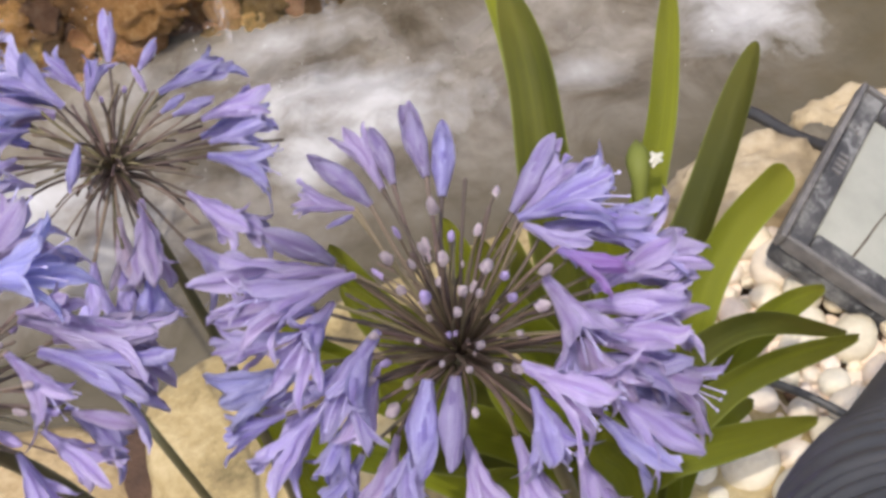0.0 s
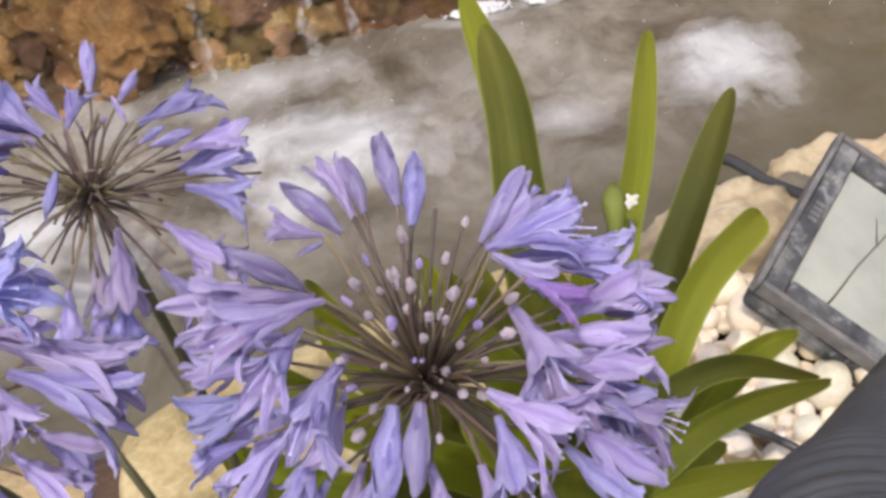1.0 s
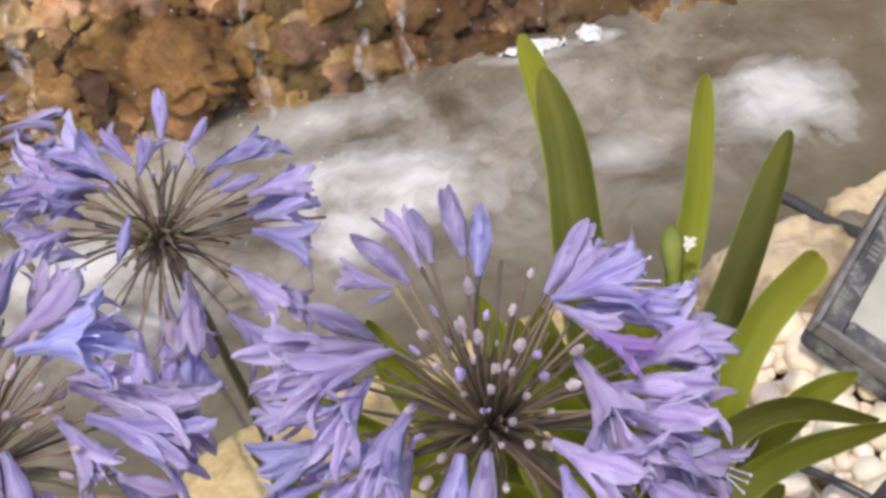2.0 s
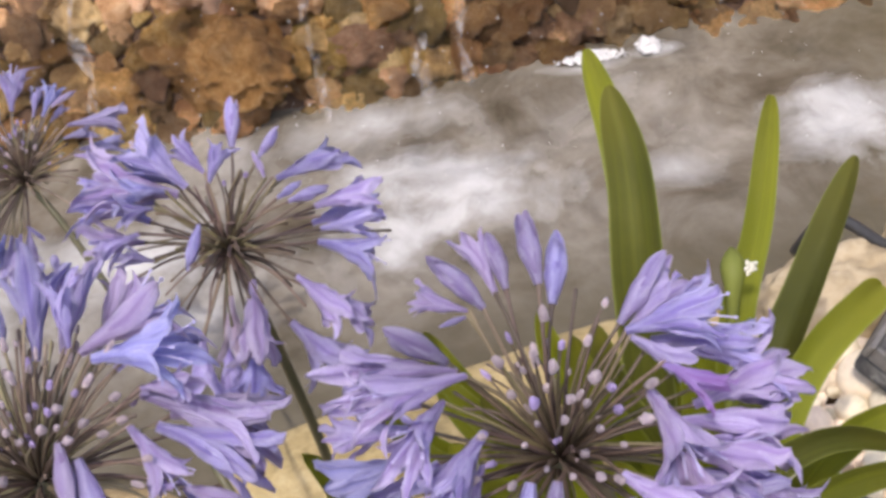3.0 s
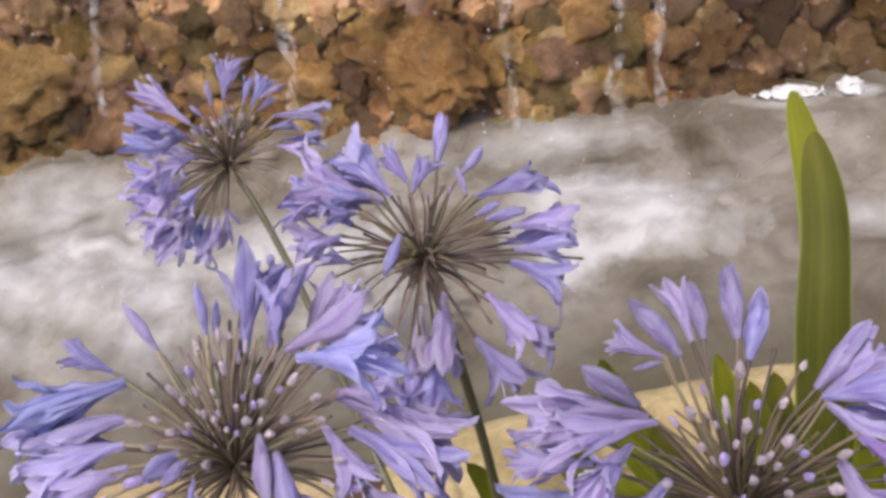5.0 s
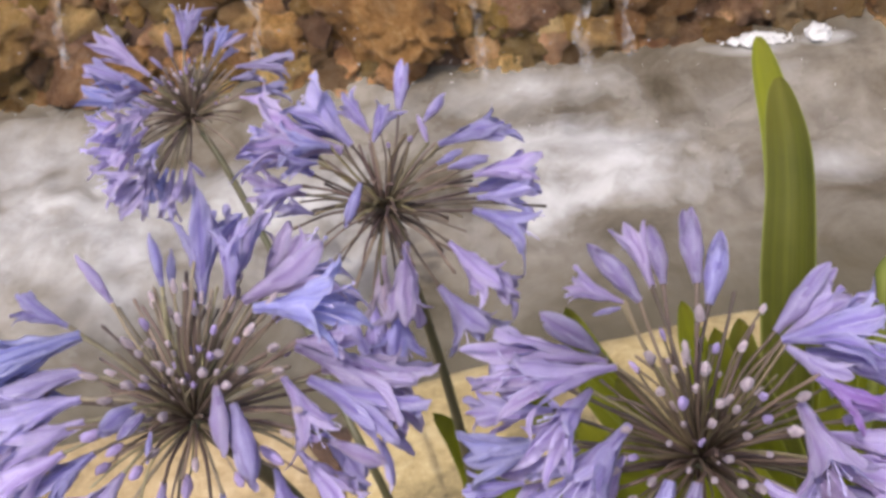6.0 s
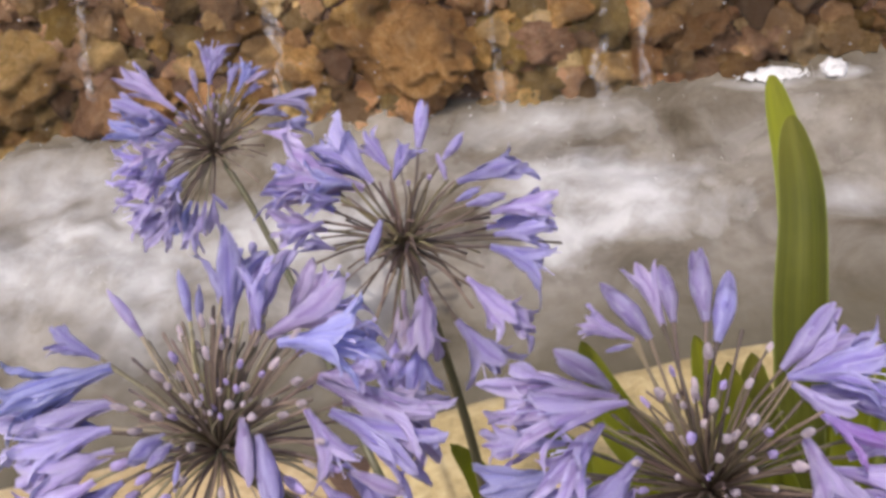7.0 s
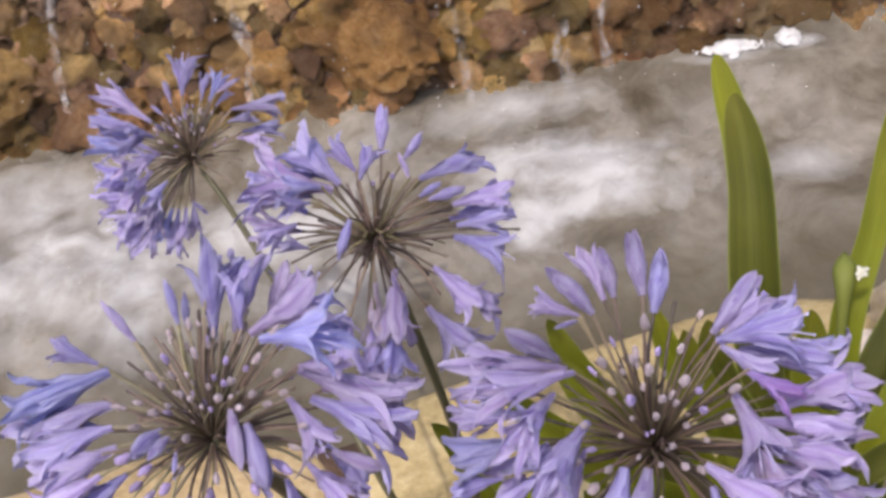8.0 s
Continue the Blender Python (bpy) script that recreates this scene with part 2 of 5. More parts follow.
def water_material():
    m = Mat("running_water")
    v = m.coords("Object")
    sep = m.add("ShaderNodeSeparateXYZ")
    m.link(v, sep.inputs[0])
    warp = m.noise(v, 6.0, 6.0, 0.62, 0.5)
    total = None
    # where the falling water churns the pool white
    for cx, cy, rx, ry, k in ((-0.085, 1.220, 0.165, 0.110, 1.30), (0.465, 1.262, 0.115, 0.080, 1.1), (-0.76, 1.135, 0.26, 0.13, 0.9),
                              (0.23, 1.21, 0.07, 0.045, 0.45), (-0.20, 1.39, 0.16, 0.06, 0.6), (-0.90, 1.27, 0.22, 0.12, 0.35),
                              (0.155, 1.468, 0.075, 0.022, 0.8), (0.25, 1.480, 0.045, 0.020, 0.9), (-0.45, 1.05, 0.16, 0.05, 0.25), (-0.72, 1.02, 0.22, 0.10, 0.30), (-0.48, 1.17, 0.17, 0.11, 0.8)):
        dx = m.math('DIVIDE', m.math('SUBTRACT', sep.outputs[0], cx), rx)
        dy = m.math('DIVIDE', m.math('SUBTRACT', sep.outputs[1], cy), ry)
        d = m.math('SQRT', m.math('ADD', m.math('MULTIPLY', dx, dx), m.math('MULTIPLY', dy, dy)))
        d = m.math('ADD', d, m.math('MULTIPLY_ADD', warp, 2.2, -1.1))
        f = m.math('MULTIPLY', m.math('SUBTRACT', 1.15, d), 0.85 * k)
        f = m.math('MAXIMUM', f, 0.0)
        total = f if total is None else m.math('MAXIMUM', total, f)
    curl = m.add("ShaderNodeMapping")
    curl.inputs["Scale"].default_value = (5.5, 4.6, 5.0)
    m.link(v, curl.inputs["Vector"])
    st = m.noise(curl.outputs[0], 1.7, 5.0, 0.58, 0.35)
    thin = m.ramp(st, [(0.46, (0, 0, 0)), (0.60, (0.16, 0.16, 0.16)), (0.75, (0.45, 0.45, 0.45))])
    thin = m.math('MULTIPLY', thin, m.ramp(sep.outputs[0], [(0.0, (1, 1, 1)), (0.3, (0.4, 0.4, 0.4))]))
    churn = m.noise(v, 13.0, 5.0, 0.6, 0.5)
    # calmer water along the near edge
    off_edge = m.math('SUBTRACT', m.math('MULTIPLY_ADD', sep.outputs[0], -EDGE_SLOPE, sep.outputs[1]), m.math('MULTIPLY', warp, 0.12))
    calm = m.math('MULTIPLY_ADD', off_edge, 4.0, -3.6)
    thin = m.math('MULTIPLY', thin, m.ramp(calm, [(0.0, (0.05, 0.05, 0.05)), (0.75, (1, 1, 1))]))
    body = m.math('MULTIPLY', m.math('MINIMUM', m.math('MULTIPLY', total, 1.25), 0.80), m.ramp(churn, [(0.32, (0.25, 0.25, 0.25)), (0.50, (0.75, 0.75, 0.75)), (0.66, (1, 1, 1))]))
    foam = m.math('MINIMUM', m.math('ADD', body, m.math('MULTIPLY', thin, 0.68)), 1.0)
    murk = m.ramp(m.noise(v, 8.0, 6.0, 0.65, 0.4), [(0.32, (0.070, 0.057, 0.038)), (0.46, (0.130, 0.110, 0.082)), (0.60, (0.200, 0.175, 0.138)), (0.74, (0.29, 0.26, 0.22))])
    # murk darker and browner towards the near edge
    murk = m.mix(m.ramp(calm, [(0.0, (0.7, 0.7, 0.7)), (0.6, (0, 0, 0))]), murk, (0.088, 0.074, 0.043))
    # murk darker and browner towards the right
    browner = m.ramp(m.math('ADD', sep.outputs[0], m.math('MULTIPLY', warp, 0.3)), [(0.50, (0, 0, 0)), (0.78, (0.75, 0.75, 0.75))])
    murk = m.mix(browner, murk, (0.100, 0.083, 0.047))
    m.color(m.mix(foam, murk, (0.54, 0.535, 0.53)))
    m.rough(m.math('MULTIPLY_ADD', foam, 0.4, 0.24))
    m.p.inputs["IOR"].default_value = 1.33
    m.bump(m.math('ADD', m.noise(v, 15.0, 3.0, 0.5), m.math('MULTIPLY', churn, 0.7)), 0.32, 0.012)
    return m.m


M_WATER = water_material()


def spray_material():
    """A thin veil of broken water: mostly clear, here and there white."""
    m = Mat("falling_water")
    m.p.inputs["Base Color"].default_value = (0.80, 0.76, 0.76, 1)
    m.p.inputs["Roughness"].default_value = 0.2
    clear = m.add("ShaderNodeBsdfTransparent")
    mx = m.add("ShaderNodeMixShader")
    fall = m.add("ShaderNodeMapping")
    fall.inputs["Scale"].default_value = (1.0, 1.0, 0.30)
    m.link(m.coords("Object"), fall.inputs["Vector"])
    m.link(m.ramp(m.noise(fall.outputs[0], 120.0, 5.0, 0.7, 0.6), [(0.47, (0.0, 0.0, 0.0)), (0.72, (0.30, 0.30, 0.30))]), mx.inputs[0])
    m.link(clear.outputs[0], mx.inputs[1])
    m.link(m.p.outputs[0], mx.inputs[2])
    m.link(mx.outputs[0], m.out.inputs[0])
    return m.m


M_TRICKLE = spray_material()
M_FROTH = plain("white_froth", (0.58, 0.57, 0.55), (0.70, 0.69, 0.68), 60.0, 0.5, 0.6, 0.004)


def lamp_frame_material():
    m = Mat("weathered_grey_metal")
    v = m.coords("Object")
    n = m.noise(v, 15.0, 6.0, 0.65)
    f = m.noise(v, 55.0, 5.0, 0.7, 0.8)
    c = m.ramp(n, [(0.40, (0.036, 0.036, 0.040)), (0.50, (0.080, 0.078, 0.078)), (0.62, (0.24, 0.235, 0.22))])
    c = m.mix(m.ramp(f, [(0.54, (0, 0, 0)), (0.70, (0.7, 0.7, 0.7))]), c, (0.34, 0.34, 0.33))
    m.color(c)
    m.rough(0.8)
    m.bump(f, 0.4, 0.001)
    return m.m


M_FRAME = lamp_frame_material()
M_RIM = plain("worn_grey_rim", (0.085, 0.080, 0.078), (0.22, 0.205, 0.19), 40.0, 0.55, 0.4)
M_LENS = plain("dusty_lamp_glass", (0.29, 0.295, 0.25), (0.41, 0.41, 0.35), 14.0, 0.45, 0.3)
M_BLACK = plain("black_plastic", (0.030, 0.029, 0.029), (0.066, 0.063, 0.061), 25.0, 0.42, 0.35)
M_PALE = plain("cream_blossom", (0.72, 0.70, 0.58), (0.82, 0.80, 0.72), 200.0, 0.5, 0.3, 0.0005, trans=0.2)
M_TWIG = plain("dry_twig", (0.06, 0.045, 0.03), (0.12, 0.09, 0.06), 60.0, 0.8, 0.4)


# ---- building helpers ----
def mesh_from(bm, name, material, smooth=True):
    me = bpy.data.meshes.new(name)
    if smooth:
        for f in bm.faces:
            f.smooth = True
    bm.to_mesh(me)
    bm.free()
    me.materials.append(material)
    return me


def put(name, me, parent=None, m=None, label=""):
    ob = new(name, me)
    if parent is not None:
        ob.parent = parent
    if m is not None:
        ob.matrix_basis = m
    if label:
        tagged(ob, label)
    return ob


def part(name, bm, material, parent, label="", smooth=True):
    return put(name, mesh_from(bm, name, material, smooth), parent, None, label)


def empty(name, x, y, z):
    ob = new(name)
    ob.empty_display_size = 0.02
    ob.matrix_basis = Matrix.Translation((x, y, z))
    return ob


def bez(pts, n):
    """n + 1 points of a smooth line through the given ones."""
    p = [Vector(q) for q in pts]
    p = [2 * p[0] - p[1]] + p + [2 * p[-1] - p[-2]]
    segs = len(p) - 3
    res = []
    for i in range(n + 1):
        s = i / n * segs
        k = min(int(s), segs - 1)
        t = s - k
        a, b, c, d = p[k:k + 4]
        res.append(0.5 * ((2 * b) + (c - a) * t + (2 * a - 5 * b + 4 * c - d) * t * t + (3 * b - a - 3 * c + d) * t ** 3))
    return res


def tube(bm, line, radii, sides=7, close=True):
    """A round tube along a line of points, with a radius at each."""
    rings, prev = [], None
    for i, p in enumerate(line):
        d = (line[min(i + 1, len(line) - 1)] - line[max(i - 1, 0)]).normalized()
        u = d.orthogonal().normalized() if prev is None else (prev - d * prev.dot(d)).normalized()
        prev = u
        w = d.cross(u)
        r = radii[i] if isinstance(radii, (list, tuple)) else radii
        rings.append([bm.verts.new(p + (u * math.cos(2 * math.pi * k / sides) + w * math.sin(2 * math.pi * k / sides)) * r) for k in range(sides)])
    for a, b in zip(rings, rings[1:]):
        for k in range(sides):
            bm.faces.new((a[k], a[(k + 1) % sides], b[(k + 1) % sides], b[k]))
    if close:
        bm.faces.new(list(reversed(rings[0])))
        bm.faces.new(rings[-1])


def toward(p, d, spin=0.0):
    """The pose at p whose z axis points along d."""
    q = Vector(d).to_track_quat('Z', 'Y').to_matrix().to_4x4()
    return Matrix.Translation(p) @ q @ Matrix.Rotation(spin, 4, 'Z')


def boulder_mesh(name, material, seed, sub=3, power=2.6, rough=0.18, freq=1.4, scale=(1, 1, 1)):
    """A stone of about unit radius with an uneven skin."""
    bm = bmesh.new()
    bmesh.ops.create_icosphere(bm, subdivisions=sub, radius=1.0)
    off = Vector((seed * 3.7, seed * 1.3, seed * 5.1))
    for v in bm.verts:
        d = v.co.normalized()
        s = (abs(d.x) ** power + abs(d.y) ** power + abs(d.z) ** power) ** (-1 / power)
        q = d * s
        q *= 1 + rough * noise.noise(q * freq + off) + rough * 0.45 * noise.noise(q * freq * 3.1 + off) + rough * 0.2 * noise.noise(q * freq * 7 + off)
        v.co = Vector((q.x * scale[0], q.y * scale[1], q.z * scale[2]))
    return mesh_from(bm, name, material)


# ---- ground, water, far bank ----


def near_edge(x):
    """y of the pool's near edge."""
    return 0.90 + EDGE_SLOPE * max(-1.5, min(1.5, x))


def far_edge(x):
    return 1.49 + 0.07 * max(-2.0, min(2.0, x)) + 0.02 * math.sin(x * 5.0)


WATER = -0.085


def ground_height(x, y):
    a, b = near_edge(x) - 0.06, far_edge(x)
    if y < a:
        h = -0.03
    elif y < b:
        h = -0.03 - 0.25 * min(1.0, (y - a) / 0.10) if y < a + 0.3 else -0.28 + 0.16 * max(0.0, (y - b + 0.12) / 0.12)
    elif y < b + 0.45:
        h = -0.12 + 1.7 * (y - b)
    else:
        h = -0.12 + 1.7 * 0.45 + 0.06 * min(8.0, y - b - 0.45)
    if -2.5 < x < 2.5 and -1 < y < 3:
        h += 0.012 * noise.noise(Vector((x * 9, y * 9, 0))) + 0.006 * noise.noise(Vector((x * 31, y * 31, 2)))
    return h


def spaced(dense0, dense1, step, far):
    """Grid lines: close together between dense0 and dense1, ever wider out to far."""
    vals = list(np.arange(dense0, dense1 + 1e-6, step))
    s, v = step, dense1
    while v < far:
        s *= 1.5
        v += s
        vals.append(v)
    s, v = step, dense0
    while v > -far:
        s *= 1.5
        v -= s
        vals.insert(0, v)
    return vals


def sheet(name, xs, ys, height, material):
    verts = [(x, y, height(x, y)) for y in ys for x in xs]
    n = len(xs)
    faces = [(j * n + i, j * n + i + 1, (j + 1) * n + i + 1, (j + 1) * n + i) for j in range(len(ys) - 1) for i in range(n - 1)]
    me = bpy.data.meshes.new(name)
    me.from_pydata(verts, [], faces)
    me.polygons.foreach_set("use_smooth", [True] * len(faces))
    me.materials.append(material)
    return new(name, me)


ground = sheet("ground", spaced(-1.6, 1.2, 0.035, 900), spaced(0.2, 2.2, 0.03, 900), ground_height, M_SOIL)
tagged(ground, "damp brown soil running down under the pool and up the far bank", "ground", kind="structure")


def wave(x, y):
    h = WATER
    if -1.7 < x < 1.3:
        k = 0.0
        for cx, cy, r in ((-0.10, 1.22, 0.24), (0.45, 1.27, 0.16), (-0.80, 1.13, 0.30)):
            k += math.exp(-((x - cx) ** 2 + ((y - cy) * 2.2) ** 2) / (r * r))
        h += (0.006 + 0.012 * k) * noise.noise(Vector((x * 13, y * 11, 1.0))) + (0.004 + 0.007 * k) * noise.noise(Vector((x * 37, y * 31, 4.0))) + 0.010 * k
    return h


water = sheet("water", spaced(-1.6, 1.2, 0.012, 40), list(np.arange(0.42, 1.86, 0.011)), wave, M_WATER)
tagged(water, "murky grey-brown running water churned into white foam", "water", kind="structure")

# ---- far bank: wet brown stones ----
bank = empty("rock_bank", -0.2, 1.6, 0.0)
tagged(bank, "steep bank of wet orange-brown stones with water trickling down", "rock bank", kind="structure")


def chunk_mesh(name, material, seed, scale):
    """An angular broken stone: the hull of scattered points, its edges worn."""
    cr = random.Random(seed)
    bm = bmesh.new()
    for _ in range(15):
        d = Vector((cr.gauss(0, 1), cr.gauss(0, 1), cr.gauss(0, 1))).normalized() * cr.uniform(0.85, 1.2)
        bm.verts.new(d)
    bmesh.ops.convex_hull(bm, input=list(bm.verts))
    bmesh.ops.delete(bm, geom=[v for v in bm.verts if not v.link_faces], context='VERTS')
    bmesh.ops.bevel(bm, geom=list(bm.edges), offset=0.13, segments=2, affect='EDGES', profile=0.6)
    bmesh.ops.subdivide_edges(bm, edges=[e for e in bm.edges if e.calc_length() > 0.35], cuts=2, use_grid_fill=True)
    bmesh.ops.triangulate(bm, faces=list(bm.faces))
    for v in bm.verts:
        q = v.co.copy()
        q *= 1 + 0.26 * noise.noise(q * 1.7 + Vector((seed, 0, 3))) + 0.10 * noise.noise(q * 4.5 + Vector((seed, 4, 0)))
        v.co = Vector((q.x * scale[0], q.y * scale[1], q.z * scale[2]))
    return mesh_from(bm, name, material)


BANK_MESHES = [chunk_mesh("stone", M_WETROCK, 200 + k, (1.0, 0.85 + 0.1 * (k % 3), 0.70 + 0.1 * (k % 4))) if k % 2 else boulder_mesh("stone", M_WETROCK, k, 4, 2.0 + 0.5 * (k % 3), 0.42, 1.7, (1.0, 0.9, 0.75 + 0.1 * (k % 4))) for k in range(9)]
inv = Matrix.Translation((-0.2, 1.6, 0.0)).inverted()


def bank_stone(x, up, size, mesh, name="stone", squash=1.0, label=""):
    """A stone on the bank's face, up metres above the water's edge."""
    y = far_edge(x) + 0.012 + up / 1.7 - 0.15 * size
    z = WATER - 0.02 + up
    m = Matrix.Translation((x, y, z)) @ Euler((rng.uniform(-0.5, 0.5), rng.uniform(-0.5, 0.5), rng.uniform(0, 6.28))).to_matrix().to_4x4()
    m = m @ Matrix.Diagonal((size, size, size * squash, 1))
    return put(name, mesh, bank, inv @ m, label)


for cx, up, size, me in ((-0.38, 0.100, 0.084, 0), (-0.165, 0.085, 0.046, 3), (-0.98, 0.10, 0.075, 1), (-1.06, 0.03, 0.060, 2), (-0.86, 0.04, 0.05, 4)):
    bank_stone(cx, up, size, boulder_mesh("boulder", M_REDROCK if cx > -0.5 else M_OCHRE, 20 + me, 5, 2.1, 0.40, 1.6, (1.3, 0.8, 0.85)), "boulder", 1.0, "large rusty orange-brown wet boulder" if cx > -0.5 else "large ochre wet boulder")
stones = 0
rest = []
for row in range(17):
    up = -0.015 + row * 0.025
    x = -1.45 + 0.02 * (row % 2)
    while x < 1.0:
        size = 0.016 + 0.030 * rng.random() ** 1.4
        if -0.46 < x < -0.29 and row in (3, 4, 5, 6) and rng.random() < 0.85:
            x += 0.03
            continue
        spot = (x + rng.uniform(-0.01, 0.01), up + rng.uniform(-0.012, 0.012), size, rng.randrange(9))
        if -1.25 < x < 0.62 and row < 8 and stones < 298 and size > 0.0135:
            bank_stone(spot[0], spot[1], size, BANK_MESHES[spot[3]])
            stones += 1
        else:
            rest.append(spot)
        x += size * 1.15 + 0.012
for _ in range(1100):
    rest.append((rng.uniform(-1.3, 0.8), rng.uniform(-0.01, 0.30), rng.uniform(0.006, 0.016), 9 + rng.randrange(4)))
BANK_MESHES += [boulder_mesh("stone", M_WETROCK, 10 + k, 2, 2.2, 0.6, 1.9, (1.0, 0.85, 0.8)) for k in range(4)]
bm = bmesh.new()
for x, up, size, k in rest:
    m = Matrix.Translation((x, far_edge(x) + 0.015 + up / 1.7, WATER - 0.02 + up)) @ Matrix.Rotation(rng.uniform(0, 6.28), 4, 'Z') @ Matrix.Diagonal((size, size, size, 1))
    n0 = len(bm.verts)
    bm.from_mesh(BANK_MESHES[k])
    bm.verts.ensure_lookup_table()
    for v in bm.verts[n0:]:
        v.co = inv @ (m @ v.co)
rubble = part("rubble", bm, M_RUBBLE, bank)
tagged(rubble, "smaller wet brown stones of the bank", kind="stuff")

# ---- water trickling down the bank ----
def trickle(x, up0, up1, width, lean=0.0):
    """A broken veil of falling water in front of the stones, here wider and there drawn thin."""
    bm = bmesh.new()
    n, sides = 40, 10
    rings = []
    for i in range(n + 1):
        s = i / n
        up = up0 + (up1 - up0) * s
        c = Vector((x + lean * s + 0.030 * noise.noise(Vector((x * 9, s * 4, 0))), far_edge(x) - 0.016 - 0.02 * s + max(0.0, up) / 1.75, WATER + up))
        half = 0.003 + 2.4 * width * max(0.0, 0.35 + noise.noise(Vector((x * 17, s * 7, 3))))
        rings.append([bm.verts.new(c + Vector((half * math.cos(2 * math.pi * k / sides), 0.25 * half * math.sin(2 * math.pi * k / sides) + 0.003 * noise.noise(Vector((k * 2.0, s * 20, x))), 0))) for k in range(sides)])
    for p, q in zip(rings, rings[1:]):
        for k in range(sides):
            bm.faces.new((p[k], p[(k + 1) % sides], q[(k + 1) % sides], q[k]))
    bm.faces.new(rings[0])
    bm.faces.new(list(reversed(rings[-1])))
    ob = new("water_trickle", mesh_from(bm, "water_trickle", M_TRICKLE))
    tagged(ob, "broken glistening veil of water falling down the bank", "water trickle", group="trickles down the bank")


for x, u0, u1, w, ln in ((-0.875, 0.34, 0.06, 0.005, 0.01), (-0.572, 0.34, 0.03, 0.006, 0.01), (-0.233, 0.34, 0.0, 0.005, 0.0),
                         (-0.08, 0.16, 0.0, 0.006, -0.01), (-0.012, 0.34, 0.0, 0.007, -0.015)):
    trickle(x, u0, u1, w, ln)


fr = random.Random(40)
lump = boulder_mesh("froth_lump", M_FROTH, 40, 2, 2.0, 0.5, 2.0, (1.5, 0.8, 0.32))
bm = bmesh.new()
for x, y, long, high, count in ((0.160, 1.480, 0.055, 0.003, 70), (0.245, 1.489, 0.022, 0.007, 40)):
    for _ in range(count):
        u = max(-1.0, min(1.0, fr.gauss(0, 0.5)))
        size = fr.uniform(0.006, 0.012) * (1.1 - abs(u))
        p = Vector((x + u * long, y + fr.gauss(0, 0.007), WATER + 0.003 + high * fr.random() * (1 - u * u)))
        n0 = len(bm.verts)
        bm.from_mesh(lump)
        bm.verts.ensure_lookup_table()
        turn = Matrix.Rotation(fr.uniform(0, 6.28), 3, 'Z')
        for v in bm.verts[n0:]:
            v.co = turn @ v.co * size + p
bpy.data.meshes.remove(lump)
froth = new("froth", mesh_from(bm, "froth", M_FROTH))
tagged(froth, "white froth of small bubbles floating against the bank", "froth", kind="stuff")

# ---- spray, and dots for wet glints ----
srng = random.Random(77)
bm = bmesh.new()
for _ in range(130):
    cx, cy, sp = srng.choice(((-0.10, 1.24, 0.22), (0.45, 1.28, 0.14), (-0.80, 1.15, 0.26), (-0.3, 1.46, 0.5), (0.1, 1.44, 0.3)))
    p = Vector((cx + srng.gauss(0, sp * 0.7), cy + srng.gauss(0, 0.06), WATER + 0.012 + abs(srng.gauss(0, 0.03))))
    r = srng.uniform(0.0004, 0.0011)
    bmesh.ops.create_icosphere(bm, subdivisions=1, radius=r, matrix=Matrix.Translation(p))
# white dots on the bank, modelled in place of glints on wet stone
for _ in range(170):
    x, up = srng.uniform(-1.2, 0.5), abs(srng.gauss(0, 0.11))
    p = Vector((x, far_edge(x) - 0.045 + up / 1.75, WATER + 0.01 + up))
    bmesh.ops.create_icosphere(bm, subdivisions=1, radius=srng.uniform(0.0006, 0.0018), matrix=Matrix.Translation(p))
spray = new("spray", mesh_from(bm, "spray", M_FROTH))
tagged(spray, "tiny white drops over the pool, and white dots as wet glints on the bank", "spray", kind="stuff")

# ---- near edge: sandstone slabs ----
def slab(x0, x1, depth, thick, seed, top=0.0, push=0.0):
    """A worn flat stone of the pool's rim, from x0 to x1 along the edge."""
    cx = 0.5 * (x0 + x1)
    turn = math.atan(EDGE_SLOPE)
    half = 0.5 * (x1 - x0) / math.cos(turn)
    me = boulder_mesh("sandstone_slab", M_SAND, seed, 5, 6.0, 0.05, 1.3, (half, depth / 2, thick / 2))
    c = Vector((cx, near_edge(cx) + push, top - thick / 2)) + Matrix.Rotation(turn, 3, 'Z') @ Vector((0, -depth / 2, 0))
    ob = put("sandstone_slab", me, None, Matrix.Translation(c) @ Matrix.Rotation(turn, 4, 'Z'))
    tagged(ob, "worn tan sandstone slab lining the edge of the pool", "stone slab", group="slabs along the pool edge")


slab(-1.75, -1.02, 0.55, 0.16, 51, -0.01, -0.012)
slab(-1.01, -0.36, 0.55, 0.16, 52, -0.005, -0.012)
slab(-0.355, 0.245, 0.50, 0.16, 53, 0.0, -0.012)
rocks = ((0.33, 0.875, -0.006, 0.09, 0.06, 0.075, 54), (0.55, 0.95, -0.065, 0.115, 0.07, 0.08, 55), (0.472, 0.962, -0.028, 0.062, 0.040, 0.06, 59), (0.78, 1.03, -0.005, 0.14, 0.09, 0.08, 56), (1.05, 1.08, -0.005, 0.14, 0.1, 0.08, 57))
for x, y, z, rx, ry, rz, seed in rocks:
    me = boulder_mesh("sandstone_rock", M_PALEROCK, seed, 5, 2.8, 0.20, 1.5, (rx, ry, rz))
    ob = put("sandstone_rock", me, None, Matrix.Translation((x, y, z - 0.03)) @ Matrix.Rotation(0.3, 4, 'Z'))
    tagged(ob, "rounded tan sandstone rock at the pool edge", "rock", group="rocks along the pool edge")

# added rock; its dark colour paints the lamp's shadow on the rocks
me = boulder_mesh("mossy_rock", M_SHADOWROCK, 58, 5, 2.6, 0.16, 1.3, (0.060, 0.034, 0.040))
